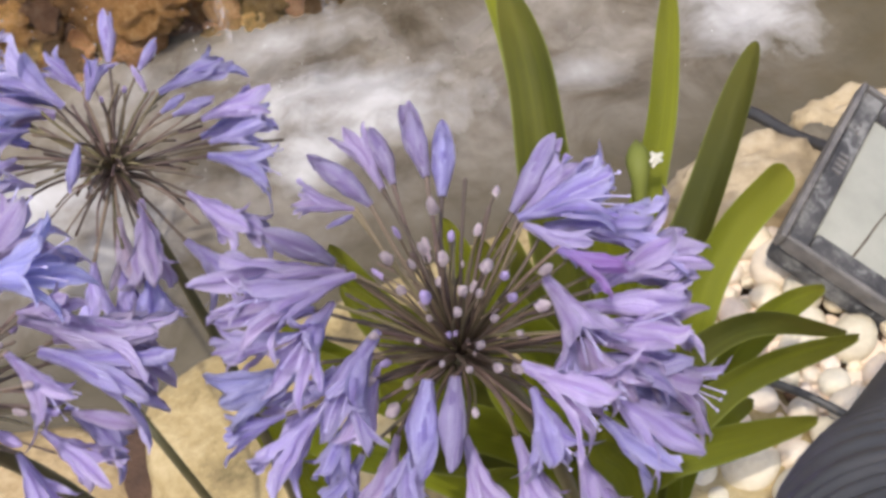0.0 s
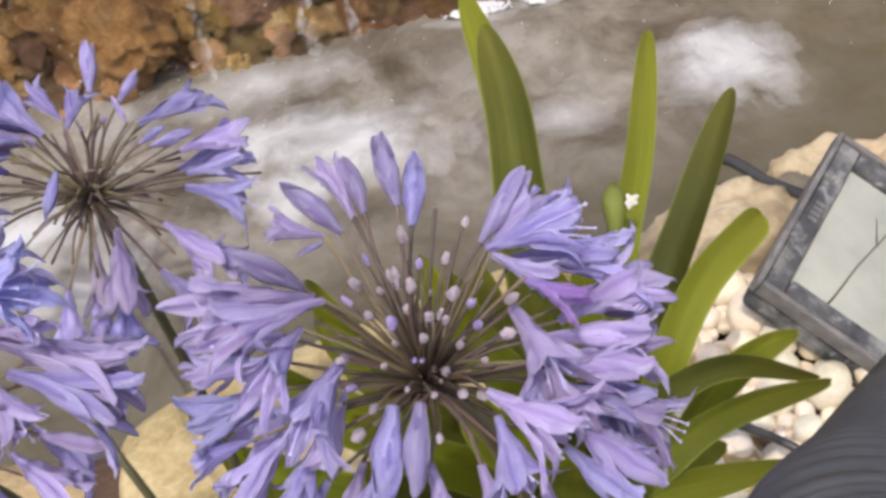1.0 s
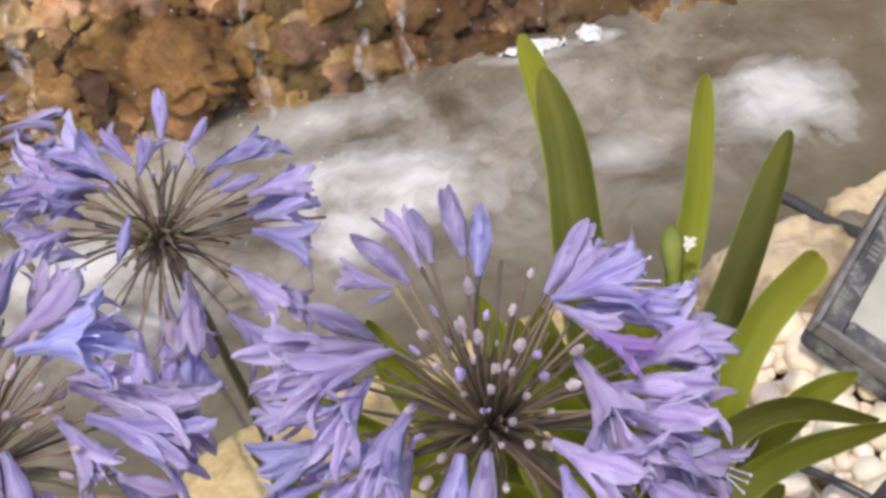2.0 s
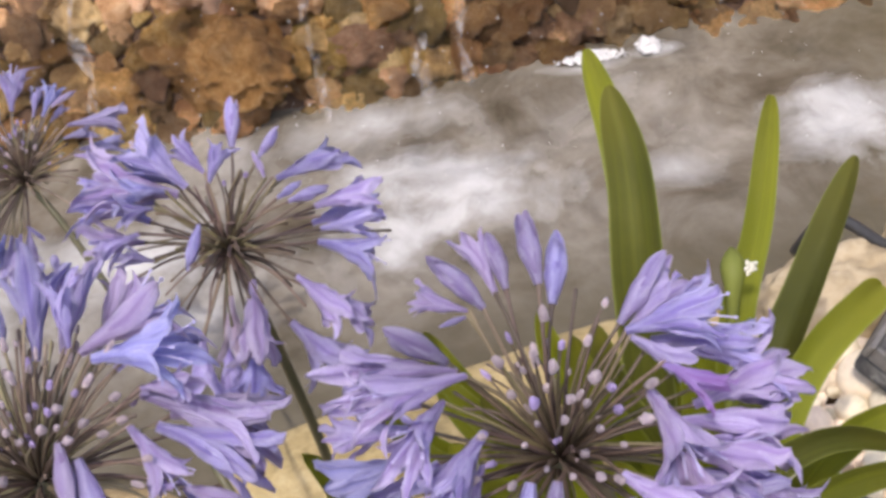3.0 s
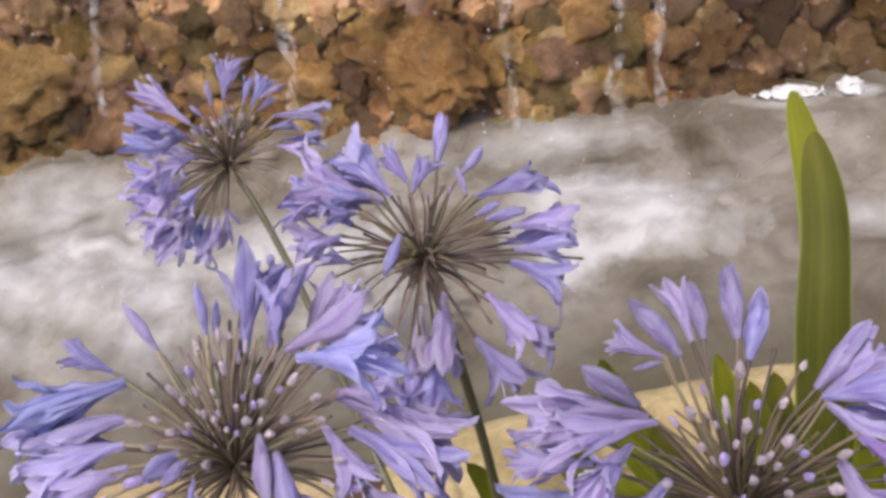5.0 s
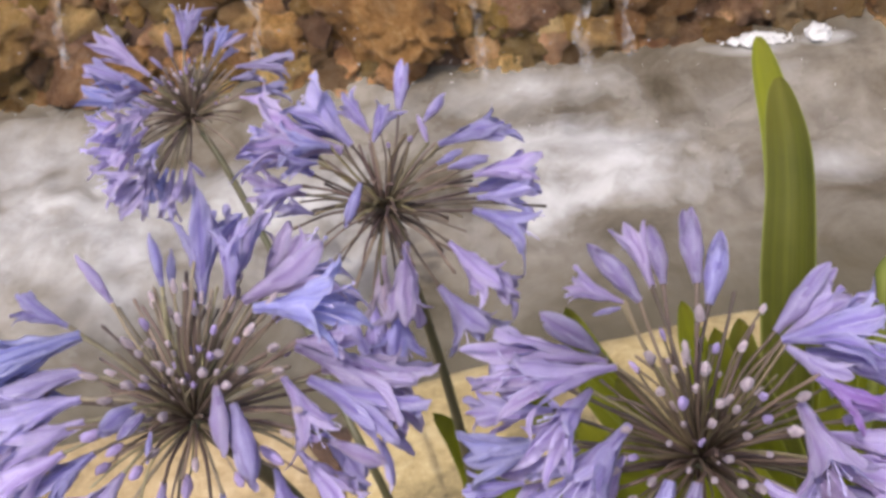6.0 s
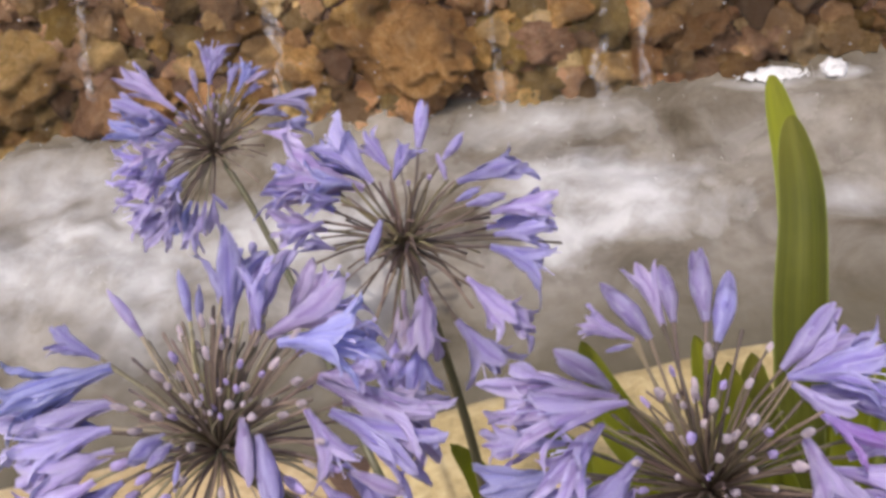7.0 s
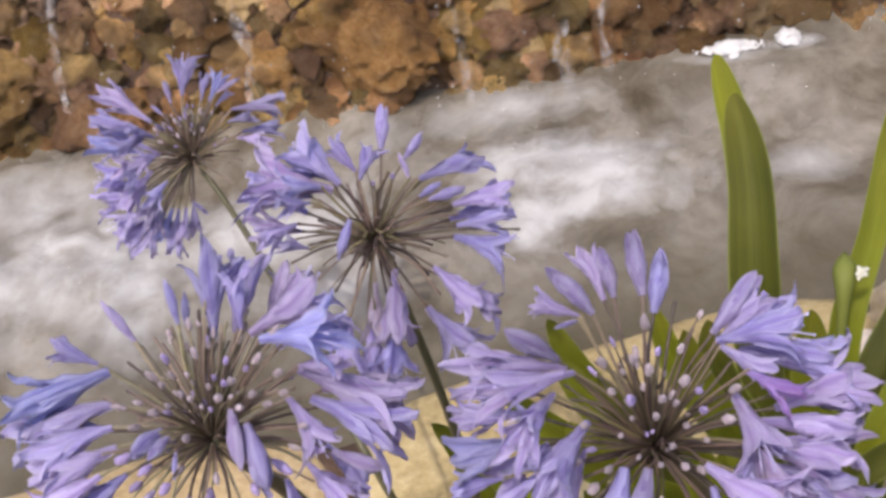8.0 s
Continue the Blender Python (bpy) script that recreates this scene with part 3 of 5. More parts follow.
tagged(put("mossy_rock", me, None, Matrix.Translation((0.412, 0.905, -0.03)) @ Matrix.Rotation(0.7, 4, 'Z')), "dark grey-brown rock, coloured as lamp shadow between the pale rocks", "rock", group="rocks along the pool edge")

# ---- cream pebbles ----
bed = empty("pebble_bed", 0.4, 0.6, -0.02)
tagged(bed, "loose bed of smooth cream-white pebbles beside the plant", "pebbles", kind="structure")
PEBBLES = [boulder_mesh("pebble", M_PEBBLE, 60 + k, 3, 2.1, 0.10, 0.9, (1.0, 0.82 + 0.05 * (k % 3), 0.66 + 0.05 * (k % 4))) for k in range(8)]
binv = Matrix.Translation((0.4, 0.6, -0.02)).inverted()
placed = []
for _ in range(6000):
    if len(placed) >= 210:
        break
    r = 0.013 + 0.015 * prng.random() ** 1.2
    x, y = prng.uniform(0.16, 0.62), prng.uniform(0.40, 0.88)
    if y > near_edge(x) - 0.12 or (x - 0.345) ** 2 + (y - 0.90) ** 2 < 0.10 ** 2:
        continue
    if any((x - a) ** 2 + (y - b) ** 2 < (0.80 * (r + c)) ** 2 for a, b, c in placed):
        continue
    placed.append((x, y, r))
for _ in range(9000):
    if len(placed) >= 298:
        break
    r = prng.uniform(0.007, 0.012)
    x, y = prng.uniform(0.2, 0.55), prng.uniform(0.45, 0.82)
    if y < near_edge(x) - 0.14 and all((x - a) ** 2 + (y - b) ** 2 > (0.8 * (r + c)) ** 2 for a, b, c in placed):
        placed.append((x, y, r))
for x, y, r in placed:
    m = Matrix.Translation((x, y, -0.02 + r * 0.55)) @ Euler((prng.uniform(-0.4, 0.4), prng.uniform(-0.4, 0.4), prng.uniform(0, 6.28))).to_matrix().to_4x4() @ Matrix.Diagonal((r, r, r, 1))
    put("pebble", PEBBLES[prng.randrange(8)], bed, binv @ m)
# the layer of pebbles that shows in the gaps
lower_verts, lower_faces = [], []
for _ in range(420):
    r = prng.uniform(0.010, 0.019)
    x, y = prng.uniform(0.16, 0.62), prng.uniform(0.40, 0.88)
    turn = prng.uniform(0, 6.28)
    if y > near_edge(x) - 0.13:
        continue
    source = PEBBLES[prng.randrange(8)]
    m = binv @ Matrix.Translation((x, y, -0.022)) @ Matrix.Rotation(turn, 4, 'Z') @ Matrix.Diagonal((r, r, r * 0.7, 1))
    start = len(lower_verts)
    lower_verts += [m @ v.co for v in source.vertices]
    lower_faces += [[start + i for i in p.vertices] for p in source.polygons]
lower = bpy.data.meshes.new("lower_pebbles")
lower.from_pydata(lower_verts, [], lower_faces)
lower.polygons.foreach_set("use_smooth", [True] * len(lower_faces))
lower.materials.append(M_PEBBLE)
tagged(put("lower_pebbles", lower, bed, Matrix()), kind="stuff")


# ---- lamp lying face up at the pool edge ----
def box_mesh(name, sx, sy, sz, bevel, material, segments=3):
    bm = bmesh.new()
    bmesh.ops.create_cube(bm, size=1.0)
    for v in bm.verts:
        v.co = Vector((v.co.x * sx, v.co.y * sy, v.co.z * sz))
    bmesh.ops.bevel(bm, geom=list(bm.edges), offset=bevel, segments=segments, affect='EDGES', profile=0.5)
    return mesh_from(bm, name, material)


def floodlight(corner, turn, w, h, tilt):
    """corner: the near left corner of the front; the left side runs along turn (degrees from +x), the face falls away to the right by tilt."""
    base = empty("floodlight", *corner)
    base.matrix_basis = Matrix.Translation(corner) @ Matrix.Rotation(radians(turn), 4, 'Z') @ Matrix.Rotation(radians(tilt), 4, 'X')
    tagged(base, "square grey floodlight with weathered frame and dusty glass", "floodlight")
    # local x runs along the left side, local -y across the face
    deep, lip, rim = 0.032, 0.006, 0.030
    put("housing", box_mesh("housing", h - 0.008, w - 0.008, deep, 0.008, M_FRAME), base, Matrix.Translation((h / 2, -w / 2, -deep / 2 - 0.010)))
    for sx, sy, px, py in ((h, lip, h / 2, -lip / 2), (h, lip, h / 2, -w + lip / 2), (lip, w - 2 * lip - 0.001, lip / 2, -w / 2), (lip, w - 2 * lip - 0.001, h - lip / 2, -w / 2)):
        put("rim", box_mesh("rim", sx, sy, 0.020, 0.002, M_RIM), base, Matrix.Translation((px, py, 0.0)), "worn pale grey outer rim")
    bar = rim - lip - 0.001
    for sx, sy, px, py in ((h - 2 * lip - 0.001, bar, h / 2, -lip - 0.0005 - bar / 2), (h - 2 * lip - 0.001, bar, h / 2, -w + lip + 0.0005 + bar / 2),
                           (bar, w - 2 * rim - 0.001, lip + 0.0005 + bar / 2, -w / 2), (bar, w - 2 * rim - 0.001, h - lip - 0.0005 - bar / 2, -w / 2)):
        put("frame_bar", box_mesh("frame_bar", sx, sy, 0.016, 0.004, M_FRAME), base, Matrix.Translation((px, py, -0.001)))
    put("glass_pane", box_mesh("glass_pane", h - 2 * rim - 0.001, w - 2 * rim - 0.001, 0.006, 0.001, M_LENS), base, Matrix.Translation((h / 2, -w / 2, -0.003)), "pale dusty lamp glass")
    # raised marks on the frame
    for k in range(4):
        put("raised_mark", box_mesh("raised_mark", 0.004, 0.010, 0.002, 0.0006, M_RIM), base, Matrix.Translation((h * 0.46 + 0.0075 * k, -lip - 0.012, 0.0075)))
    for k in range(3):
        put("raised_mark", box_mesh("raised_mark", 0.006, 0.003, 0.002, 0.0006, M_RIM), base, Matrix.Translation((h * 0.72 + 0.006 * k, -lip - 0.012 + 0.004 * (k % 2), 0.0075)))
    put("bracket", box_mesh("bracket", 0.05, 0.010, 0.03, 0.003, M_FRAME), base, Matrix.Translation((h / 2, -w - 0.006, -0.02)))
    return base


floodlight((0.312, 0.732, 0.075), 50.0, 0.22, 0.232, 26.0)


def twig():
    bm = bmesh.new()
    for pts, r in ((((0.375, 0.709, 0.046), (0.401, 0.732, 0.044), (0.425, 0.755, 0.042), (0.458, 0.782, 0.038), (0.478, 0.799, 0.036)), 0.0011),
                   (((0.458, 0.782, 0.038), (0.469, 0.812, 0.044)), 0.0008)):
        ln = bez(pts, 10)
        tube(bm, ln, [r * (1 - 0.5 * i / 10) for i in range(11)], 5)
    ob = new("twig", mesh_from(bm, "twig", M_TWIG))
    tagged(ob, "thin forked dry twig lying on the lamp glass", "twig")


twig()


# ---- black corrugated hose ----
def hose(pts, radius, pitch=0.0065):
    """A flexible ribbed hose along pts."""
    line = bez(pts, 1500)
    along, radii = 0.0, []
    for i, p in enumerate(line):
        along += (p - line[i - 1]).length if i else 0.0
        radii.append(radius + 0.0006 * math.sin(2 * math.pi * along / pitch))
    bm = bmesh.new()
    tube(bm, line, radii, 40)
    ob = new("drain_hose", mesh_from(bm, "drain_hose", M_BLACK))
    tagged(ob, "thick black ribbed drain hose arching over the pebbles", "hose")


hose(((0.28, -0.07, -0.02), (0.27, -0.06, 0.2), (0.24, -0.04, 0.42), (0.17, 0.0, 0.60), (0.105, 0.065, 0.672), (0.106, 0.123, 0.652), (0.142, 0.166, 0.613), (0.196, 0.229, 0.557), (0.25, 0.291, 0.50), (0.358, 0.416, 0.387), (0.466, 0.541, 0.274), (0.574, 0.666, 0.161), (0.68, 0.785, 0.062), (0.83, 0.90, 0.020), (1.2, 1.05, 0.02)), 0.040)


def cable():
    bm = bmesh.new()
    tube(bm, bez(((0.225, 0.635, 0.012), (0.255, 0.617, 0.026), (0.283, 0.592, 0.032), (0.318, 0.562, 0.024), (0.36, 0.53, -0.005)), 24), 0.0042, 9)
    ob = new("cable", mesh_from(bm, "cable", M_BLACK))
    tagged(ob, "thin black cable running over the cream pebbles", "cable")


cable()


def lamp_lead(pts, radius):
    """The lamp's dark supply lead, lying over the rocks."""
    bm = bmesh.new()
    tube(bm, bez(pts, 30), radius, 10)
    ob = new("lamp_lead", mesh_from(bm, "lamp_lead", M_BLACK))
    tagged(ob, "dark grey power lead running from lamp over rocks", "cable")


lamp_lead(((0.335, 1.03, -0.09), (0.352, 1.01, -0.03), (0.371, 0.985, 0.0), (0.401, 0.933, 0.004), (0.43, 0.88, 0.02), (0.45, 0.85, 0.03)), 0.007)


# ---- leaves ----
def leaf(clump, pts, width, fold=0.25, twist=0.0, face=(0, -0.75, 0.65), label="", taper=0.38, skin=None, slim=0.38):
    """A strap leaf along pts, folded along its middle, its upper face towards face."""
    n, cols = 26, 8
    fine = bez(pts, n * 20)
    stops = [1 - (1 - i / n) ** 1.7 for i in range(n + 1)]   # closer together towards the tip
    line = [fine[round(s * n * 20)] for s in stops]
    bm = bmesh.new()
    uvl = bm.loops.layers.uv.new("UVMap")
    grid = []
    for i, p in enumerate(line):
        s = stops[i]
        d = (line[min(i + 1, n)] - line[max(i - 1, 0)]).normalized()
        up = Matrix.Rotation(twist * s, 3, d) @ Vector(face)
        up = (up - d * up.dot(d)).normalized()
        side = d.cross(up)
        w = width / 2 * min(1.0, 0.85 + 0.3 * s) * (1 - slim * max(0.0, (s - 0.5) / 0.5) ** 1.2) * (1 - max(0.0, (s - 1 + taper) / taper) ** 2.6) ** 0.5 + 0.0012
        row = []
        for j in range(cols + 1):
            u = 2 * j / cols - 1
            q = p + side * (u * w) + up * (fold * w * (abs(u) ** 1.3) + 0.0008 * math.sin(s * 23 + u * 2))
            row.append(q)
        grid.append(row)
    rows = []
    for layer, h in ((0, 0.0), (1, -0.0016)):
        vs = []
        for i, row in enumerate(grid):
            d = (line[min(i + 1, n)] - line[max(i - 1, 0)]).normalized()
            up = Vector(face)
            up = (up - d * up.dot(d)).normalized()
            vs.append([bm.verts.new(q + up * h * (1 - (abs(2 * j / cols - 1)) ** 2)) for j, q in enumerate(row)])
        rows.append(vs)
    for layer, vs in enumerate(rows):
        for i in range(n):
            for j in range(cols):
                quad = (vs[i][j], vs[i][j + 1], vs[i + 1][j + 1], vs[i + 1][j])
                uvs = ((j, i), (j + 1, i), (j + 1, i + 1), (j, i + 1))
                if layer:
                    quad, uvs = tuple(reversed(quad)), tuple(reversed(uvs))
                f = bm.faces.new(quad)
                for loop, (a, b) in zip(f.loops, uvs):
                    loop[uvl].uv = (a / cols, stops[b])
    ob = part("leaf", bm, skin or M_LEAF, clump, label)
    ob.matrix_basis = clump.matrix_basis.inverted()
    return ob


clump = empty("leaf_clump", 0.12, 0.50, -0.02)
tagged(clump, "clump of glossy green strap leaves growing at the pool edge", "leaf clump")
leaf(clump, ((0.10, 0.50, -0.02), (0.088, 0.545, 0.20), (0.086, 0.595, 0.335), (0.090, 0.652, 0.400), (0.085, 0.708, 0.440)), 0.037, -0.75, taper=0.22, slim=0.34)
leaf(clump, ((0.10, 0.54, -0.02), (0.090, 0.58, 0.20), (0.090, 0.631, 0.325), (0.089, 0.715, 0.383), (0.081, 0.805, 0.407)), 0.028, -0.30, taper=0.2, slim=0.3, skin=M_LIME)
leaf(clump, ((0.13, 0.52, -0.02), (0.14, 0.55, 0.20), (0.15, 0.584, 0.305), (0.18, 0.645, 0.343), (0.211, 0.733, 0.389)), 0.023, 0.35, taper=0.13, skin=M_LIME)
leaf(clump, ((0.13, 0.50, -0.02), (0.145, 0.52, 0.18), (0.166, 0.549, 0.270), (0.21, 0.61, 0.31), (0.267, 0.693, 0.351)), 0.031, -0.55, taper=0.16)
leaf(clump, ((0.13, 0.48, -0.02), (0.14, 0.49, 0.15), (0.16, 0.515, 0.235), (0.201, 0.558, 0.287), (0.262, 0.602, 0.304)), 0.027, 0.35, taper=0.06, slim=0.1, label="yellow-green strap leaf with a cut blunt end", skin=M_LIME)
leaf(clump, ((0.14, 0.51, -0.02), (0.19, 0.54, 0.13), (0.231, 0.557, 0.180), (0.256, 0.564, 0.194), (0.289, 0.574, 0.193)), 0.024, 0.3, skin=M_LIME)
leaf(clump, ((0.11, 0.48, -0.02), (0.12, 0.482, 0.18), (0.15, 0.495, 0.240), (0.208, 0.51, 0.253), (0.290, 0.530, 0.189)), 0.021, 0.4, taper=0.5)
leaf(clump, ((0.11, 0.45, -0.02), (0.115, 0.44, 0.20), (0.145, 0.446, 0.248), (0.199, 0.469, 0.255), (0.290, 0.511, 0.209)), 0.0225, 0.4, skin=M_OLIVE, taper=0.25)
leaf(clump, ((0.10, 0.45, -0.02), (0.09, 0.438, 0.17), (0.115, 0.437, 0.215), (0.15, 0.438, 0.222), (0.244, 0.464, 0.185)), 0.030, 0.3, skin=M_LIME, taper=0.25)
leaf(clump, ((0.10, 0.48, -0.02), (0.12, 0.475, 0.13), (0.142, 0.479, 0.168), (0.181, 0.495, 0.167), (0.213, 0.509, 0.154)), 0.030, 0.2, skin=M_LIME)
leaf(clump, ((0.12, 0.50, -0.02), (0.127, 0.54, 0.15), (0.126, 0.58, 0.25), (0.128, 0.605, 0.30)), 0.036, 0.3, skin=M_LIME)
leaf(clump, ((0.11, 0.53, -0.02), (0.108, 0.56, 0.14), (0.107, 0.59, 0.24), (0.107, 0.60, 0.285)), 0.026, 0.3, skin=M_OLIVE)
# leaves that stand under the full flower head
lrng = random.Random(31)
for tip, w in (((-0.066, 0.532, 0.396), 0.024), ((0.008, 0.528, 0.403), 0.022), ((0.026, 0.491, 0.418), 0.026), ((-0.108, 0.510, 0.354), 0.022), ((-0.06, 0.482, 0.341), 0.032),
               ((-0.065, 0.520, 0.370), 0.028), ((-0.098, 0.503, 0.333), 0.026), ((-0.033, 0.483, 0.385), 0.030), ((-0.134, 0.494, 0.285), 0.026), ((-0.05, 0.429, 0.332), 0.034),
               ((0.044, 0.528, 0.385), 0.030), ((0.042, 0.429, 0.370), 0.034), ((-0.048, 0.433, 0.375), 0.030), ((0.004, 0.380, 0.340), 0.034), ((0.02, 0.45, 0.36), 0.034), ((0.075, 0.40, 0.33), 0.034)):
    tip = Vector(tip)
    root = Vector((0.085 + lrng.uniform(-0.02, 0.02), 0.46 + lrng.uniform(-0.03, 0.03), -0.02))
    mid = root.lerp(tip, 0.5) + Vector((0.02, 0.0, 0.05))
    leaf(clump, (root, mid, root.lerp(tip, 0.82) + Vector((0, 0, 0.02)), tip), w, 0.35, skin=M_LIME if lrng.random() < 0.8 else M_LEAF)
small = empty("leaf_clump", -0.13, 0.53, -0.02)
tagged(small, "few pale green young strap leaves beside a flower stem", "leaf clump")
leaf(small, ((-0.13, 0.53, -0.02), (-0.140, 0.52, 0.15), (-0.148, 0.512, 0.27), (-0.160, 0.500, 0.328)), 0.019, 0.15, face=(0, -0.4, 0.9), skin=M_LITLEAF)
leaf(small, ((-0.12, 0.53, -0.02), (-0.125, 0.525, 0.12), (-0.128, 0.52, 0.20), (-0.120, 0.525, 0.25)), 0.014, 0.3, skin=M_LITLEAF)


def budding_stem():
    """A short stem with a green bud sheath and a first pale blossom."""
    base = empty("budding_stem", 0.13, 0.55, -0.02)
    tagged(base, "short green stem with a closed sheath and one pale blossom", "flower bud")
    bm = bmesh.new()
    tube(bm, bez(((0.13, 0.53, -0.02), (0.138, 0.545, 0.22), (0.144, 0.568, 0.345), (0.150, 0.600, 0.366)), 16), [0.004] * 11 + [0.005, 0.007, 0.0085, 0.0085, 0.006, 0.001], 9)
    part("stem", bm, M_LIME, base).matrix_basis = base.matrix_basis.inverted()
    bm = bmesh.new()
    for k in range(9):
        a, e = k * 2.4, 0.2 + 0.09 * k
        d = Vector((math.cos(a) * math.sin(e), math.sin(a) * math.sin(e), math.cos(e)))
        tube(bm, bez((Vector((0, 0, 0)), d * 0.006, d * 0.0105 + Vector((0, 0, -0.002))), 5), [0.0008, 0.0016, 0.002, 0.0022, 0.0018, 0.0006], 6)
    ob = part("blossom", bm, M_PALE, base, "small cream-white blossom")
    ob.matrix_basis = base.matrix_basis.inverted() @ Matrix.Translation((0.157, 0.581, 0.364)) @ toward((0, 0, 0), (0.1, -0.8, 0.6)) @ Matrix.Scale(0.8, 4)


budding_stem()


# ---- flowers ----
def tepal_profile(kind, s):
    """Distance from the axis and half width, for a floret one long."""
    if kind == "open":
        r = 0.035 + 0.085 * min(1, s / 0.40) ** 1.3 + 0.40 * max(0, (s - 0.30) / 0.70) ** 1.7
        w = 0.045 + 0.085 * min(1, s / 0.62) ** 1.1
    elif kind == "half":
        r = 0.035 + 0.085 * min(1, s / 0.42) ** 1.3 + 0.25 * max(0, (s - 0.32) / 0.68) ** 1.5
        w = 0.045 + 0.082 * min(1, s / 0.62) ** 1.1
    else:
        r = 0.040 + 0.095 * math.sin(min(1, s / 0.62) * math.pi / 2) ** 1.2 - 0.115 * max(0, (s - 0.55) / 0.45) ** 1.8
        w = 0.05 + 0.075 * min(1, s / 0.5)
    w *= (1 - max(0, (s - 0.58) / 0.42) ** 2.3) ** 0.7 if s < 1 else 0.12
    return max(r, 0.012), max(w, 0.010)


def floret_mesh(kind, seed, crumple):
    """Six strap-shaped tepals, joined in a tube below, each with its own reach, flare, fold and crumple."""
    fr = random.Random(seed)
    sag = {'open': 0.20, 'half': 0.15, 'bud': 0.06}[kind]
    bm = bmesh.new()
    uvl = bm.loops.layers.uv.new("UVMap")
    n, cols = 16, 8
    loose = kind != 'bud'
    for k in range(6):
        a = k * math.pi / 3 + fr.uniform(-0.14, 0.14)
        flare = fr.uniform(0.35, 1.45)
        reach = fr.uniform(0.80, 1.08)
        wide = (fr.uniform(0.95, 1.25) if k % 2 else fr.uniform(0.75, 1.0)) if loose else 1.0
        inner = 0.92 if k % 2 else 1.0
        curl = fr.uniform(-1, 1) * crumple
        recurve = fr.uniform(-0.05, 0.16) if loose else 0.0
        fold = fr.uniform(0.02, 0.30) if loose else 0.0
        twist = fr.uniform(-0.7, 0.7) if loose else 0.0
        rad, tan = Vector((math.cos(a), math.sin(a), 0)), Vector((-math.sin(a), math.cos(a), 0))
        r0, _ = tepal_profile(kind, 0.38)
        grid = []
        for i in range(n + 1):
            s = i / n
            r, w = tepal_profile(kind, s)
            w *= wide
            r = (r if s < 0.38 else r0 + (r - r0) * flare) * inner
            free = max(0.0, (s - 0.38) / 0.62)
            row = []
            for j in range(cols + 1):
                u = 2 * j / cols - 1
                bend = math.sqrt(max(0.0, r * r - (u * w) ** 2)) if abs(u * w) < r else 0.0
                d = bend * (1 - free) + r * free
                d += w * free * (fold * abs(u) - 0.35 * u * u + 0.5 * twist * u * free)
                d += recurve * max(0.0, (s - 0.78) / 0.22) ** 2
                z = s * reach - (0.09 * free ** 3 if kind == "open" else 0.0) - 0.5 * abs(recurve) * max(0.0, (s - 0.78) / 0.22) ** 2
                q = rad * d + tan * (u * w + curl * 0.11 * s * s) + Vector((0, 0, z))
                ruck = 0.10 * noise.noise(Vector((u * 1.5 + seed, s * 4, k * 2.0))) + 0.05 * s * abs(u) * noise.noise(Vector((u * 2 + seed, s * 10, k * 3.0))) + 0.022 * noise.noise(Vector((u * 5 + seed, s * 6, k * 7.0)))
                q += rad * (crumple * s * ruck) + tan * (crumple * 0.06 * s * noise.noise(Vector((seed, s * 3, k * 5.0))))
                q.x += sag * s * s
                row.append(bm.verts.new(q))
            grid.append(row)
        for i in range(n):
            for j in range(cols):
                f = bm.faces.new((grid[i][j], grid[i][j + 1], grid[i + 1][j + 1], grid[i + 1][j]))
                for loop, (p, q) in zip(f.loops, ((j, i), (j + 1, i), (j + 1, i + 1), (j, i + 1))):
                    loop[uvl].uv = (p / cols, q / n)
    return mesh_from(bm, "floret", M_BUD if kind == "bud" else M_PETAL)


def stamen_mesh(seed):
    fr = random.Random(seed)
    bm = bmesh.new()
    e, z = fr.uniform(0.08, 0.20), fr.uniform(0.72, 0.93)
    pts = [Vector((0.04, 0, 0.35)), Vector((0.7 * e + 0.03, 0, 0.35 + 0.6 * (z - 0.35))), Vector((e + 0.10, 0.03, z))]
    tube(bm, bez(pts, 6), 0.008, 5)
    end = pts[-1]
    tube(bm, [end + Vector((0, -0.02, 0)), end + Vector((0, 0, 0.012)), end + Vector((0, 0.025, 0))], [0.006, 0.014, 0.006], 5)
    return mesh_from(bm, "stamen", M_STAMEN)


FLORETS = {"open": [floret_mesh("open", 100 + k, 1.5) for k in range(12)], "half": [floret_mesh("half", 120 + k, 1.7) for k in range(18)],
           "bud": [floret_mesh("bud", 140 + k, 0.5) for k in range(6)]}
STAMENS = [stamen_mesh(160 + k) for k in range(5)]
YOUNG = [boulder_mesh("young_bud", M_YOUNG, 170 + k, 2, 2.0, 0.34, 1.4, (0.50 + 0.06 * (k % 3), 0.6, 1.0)) for k in range(8)]
frng = random.Random(5)


def pedicel(head, start, end, r0, r1, sag=0.004):
    """The thin stalk from the middle of a head to a floret; returns it, still without parent."""
    a, b = Vector(start), Vector(end)
    mid = a.lerp(b, 0.55) + Vector((frng.uniform(-0.0025, 0.0025), frng.uniform(-0.0025, 0.0025), sag * frng.uniform(0.2, 0.8)))
    ln = bez((a, mid, b), 8)
    bm = bmesh.new()
    tube(bm, ln + [ln[-1] + (ln[-1] - ln[-2]).normalized() * 0.0012], [head.thick * (r0 + (r1 - r0) * i / 8) for i in range(8)] + [head.thick * r1 * 1.5, head.thick * r1 * 0.5], 6)
    return mesh_from(bm, "pedicel", head.skin)


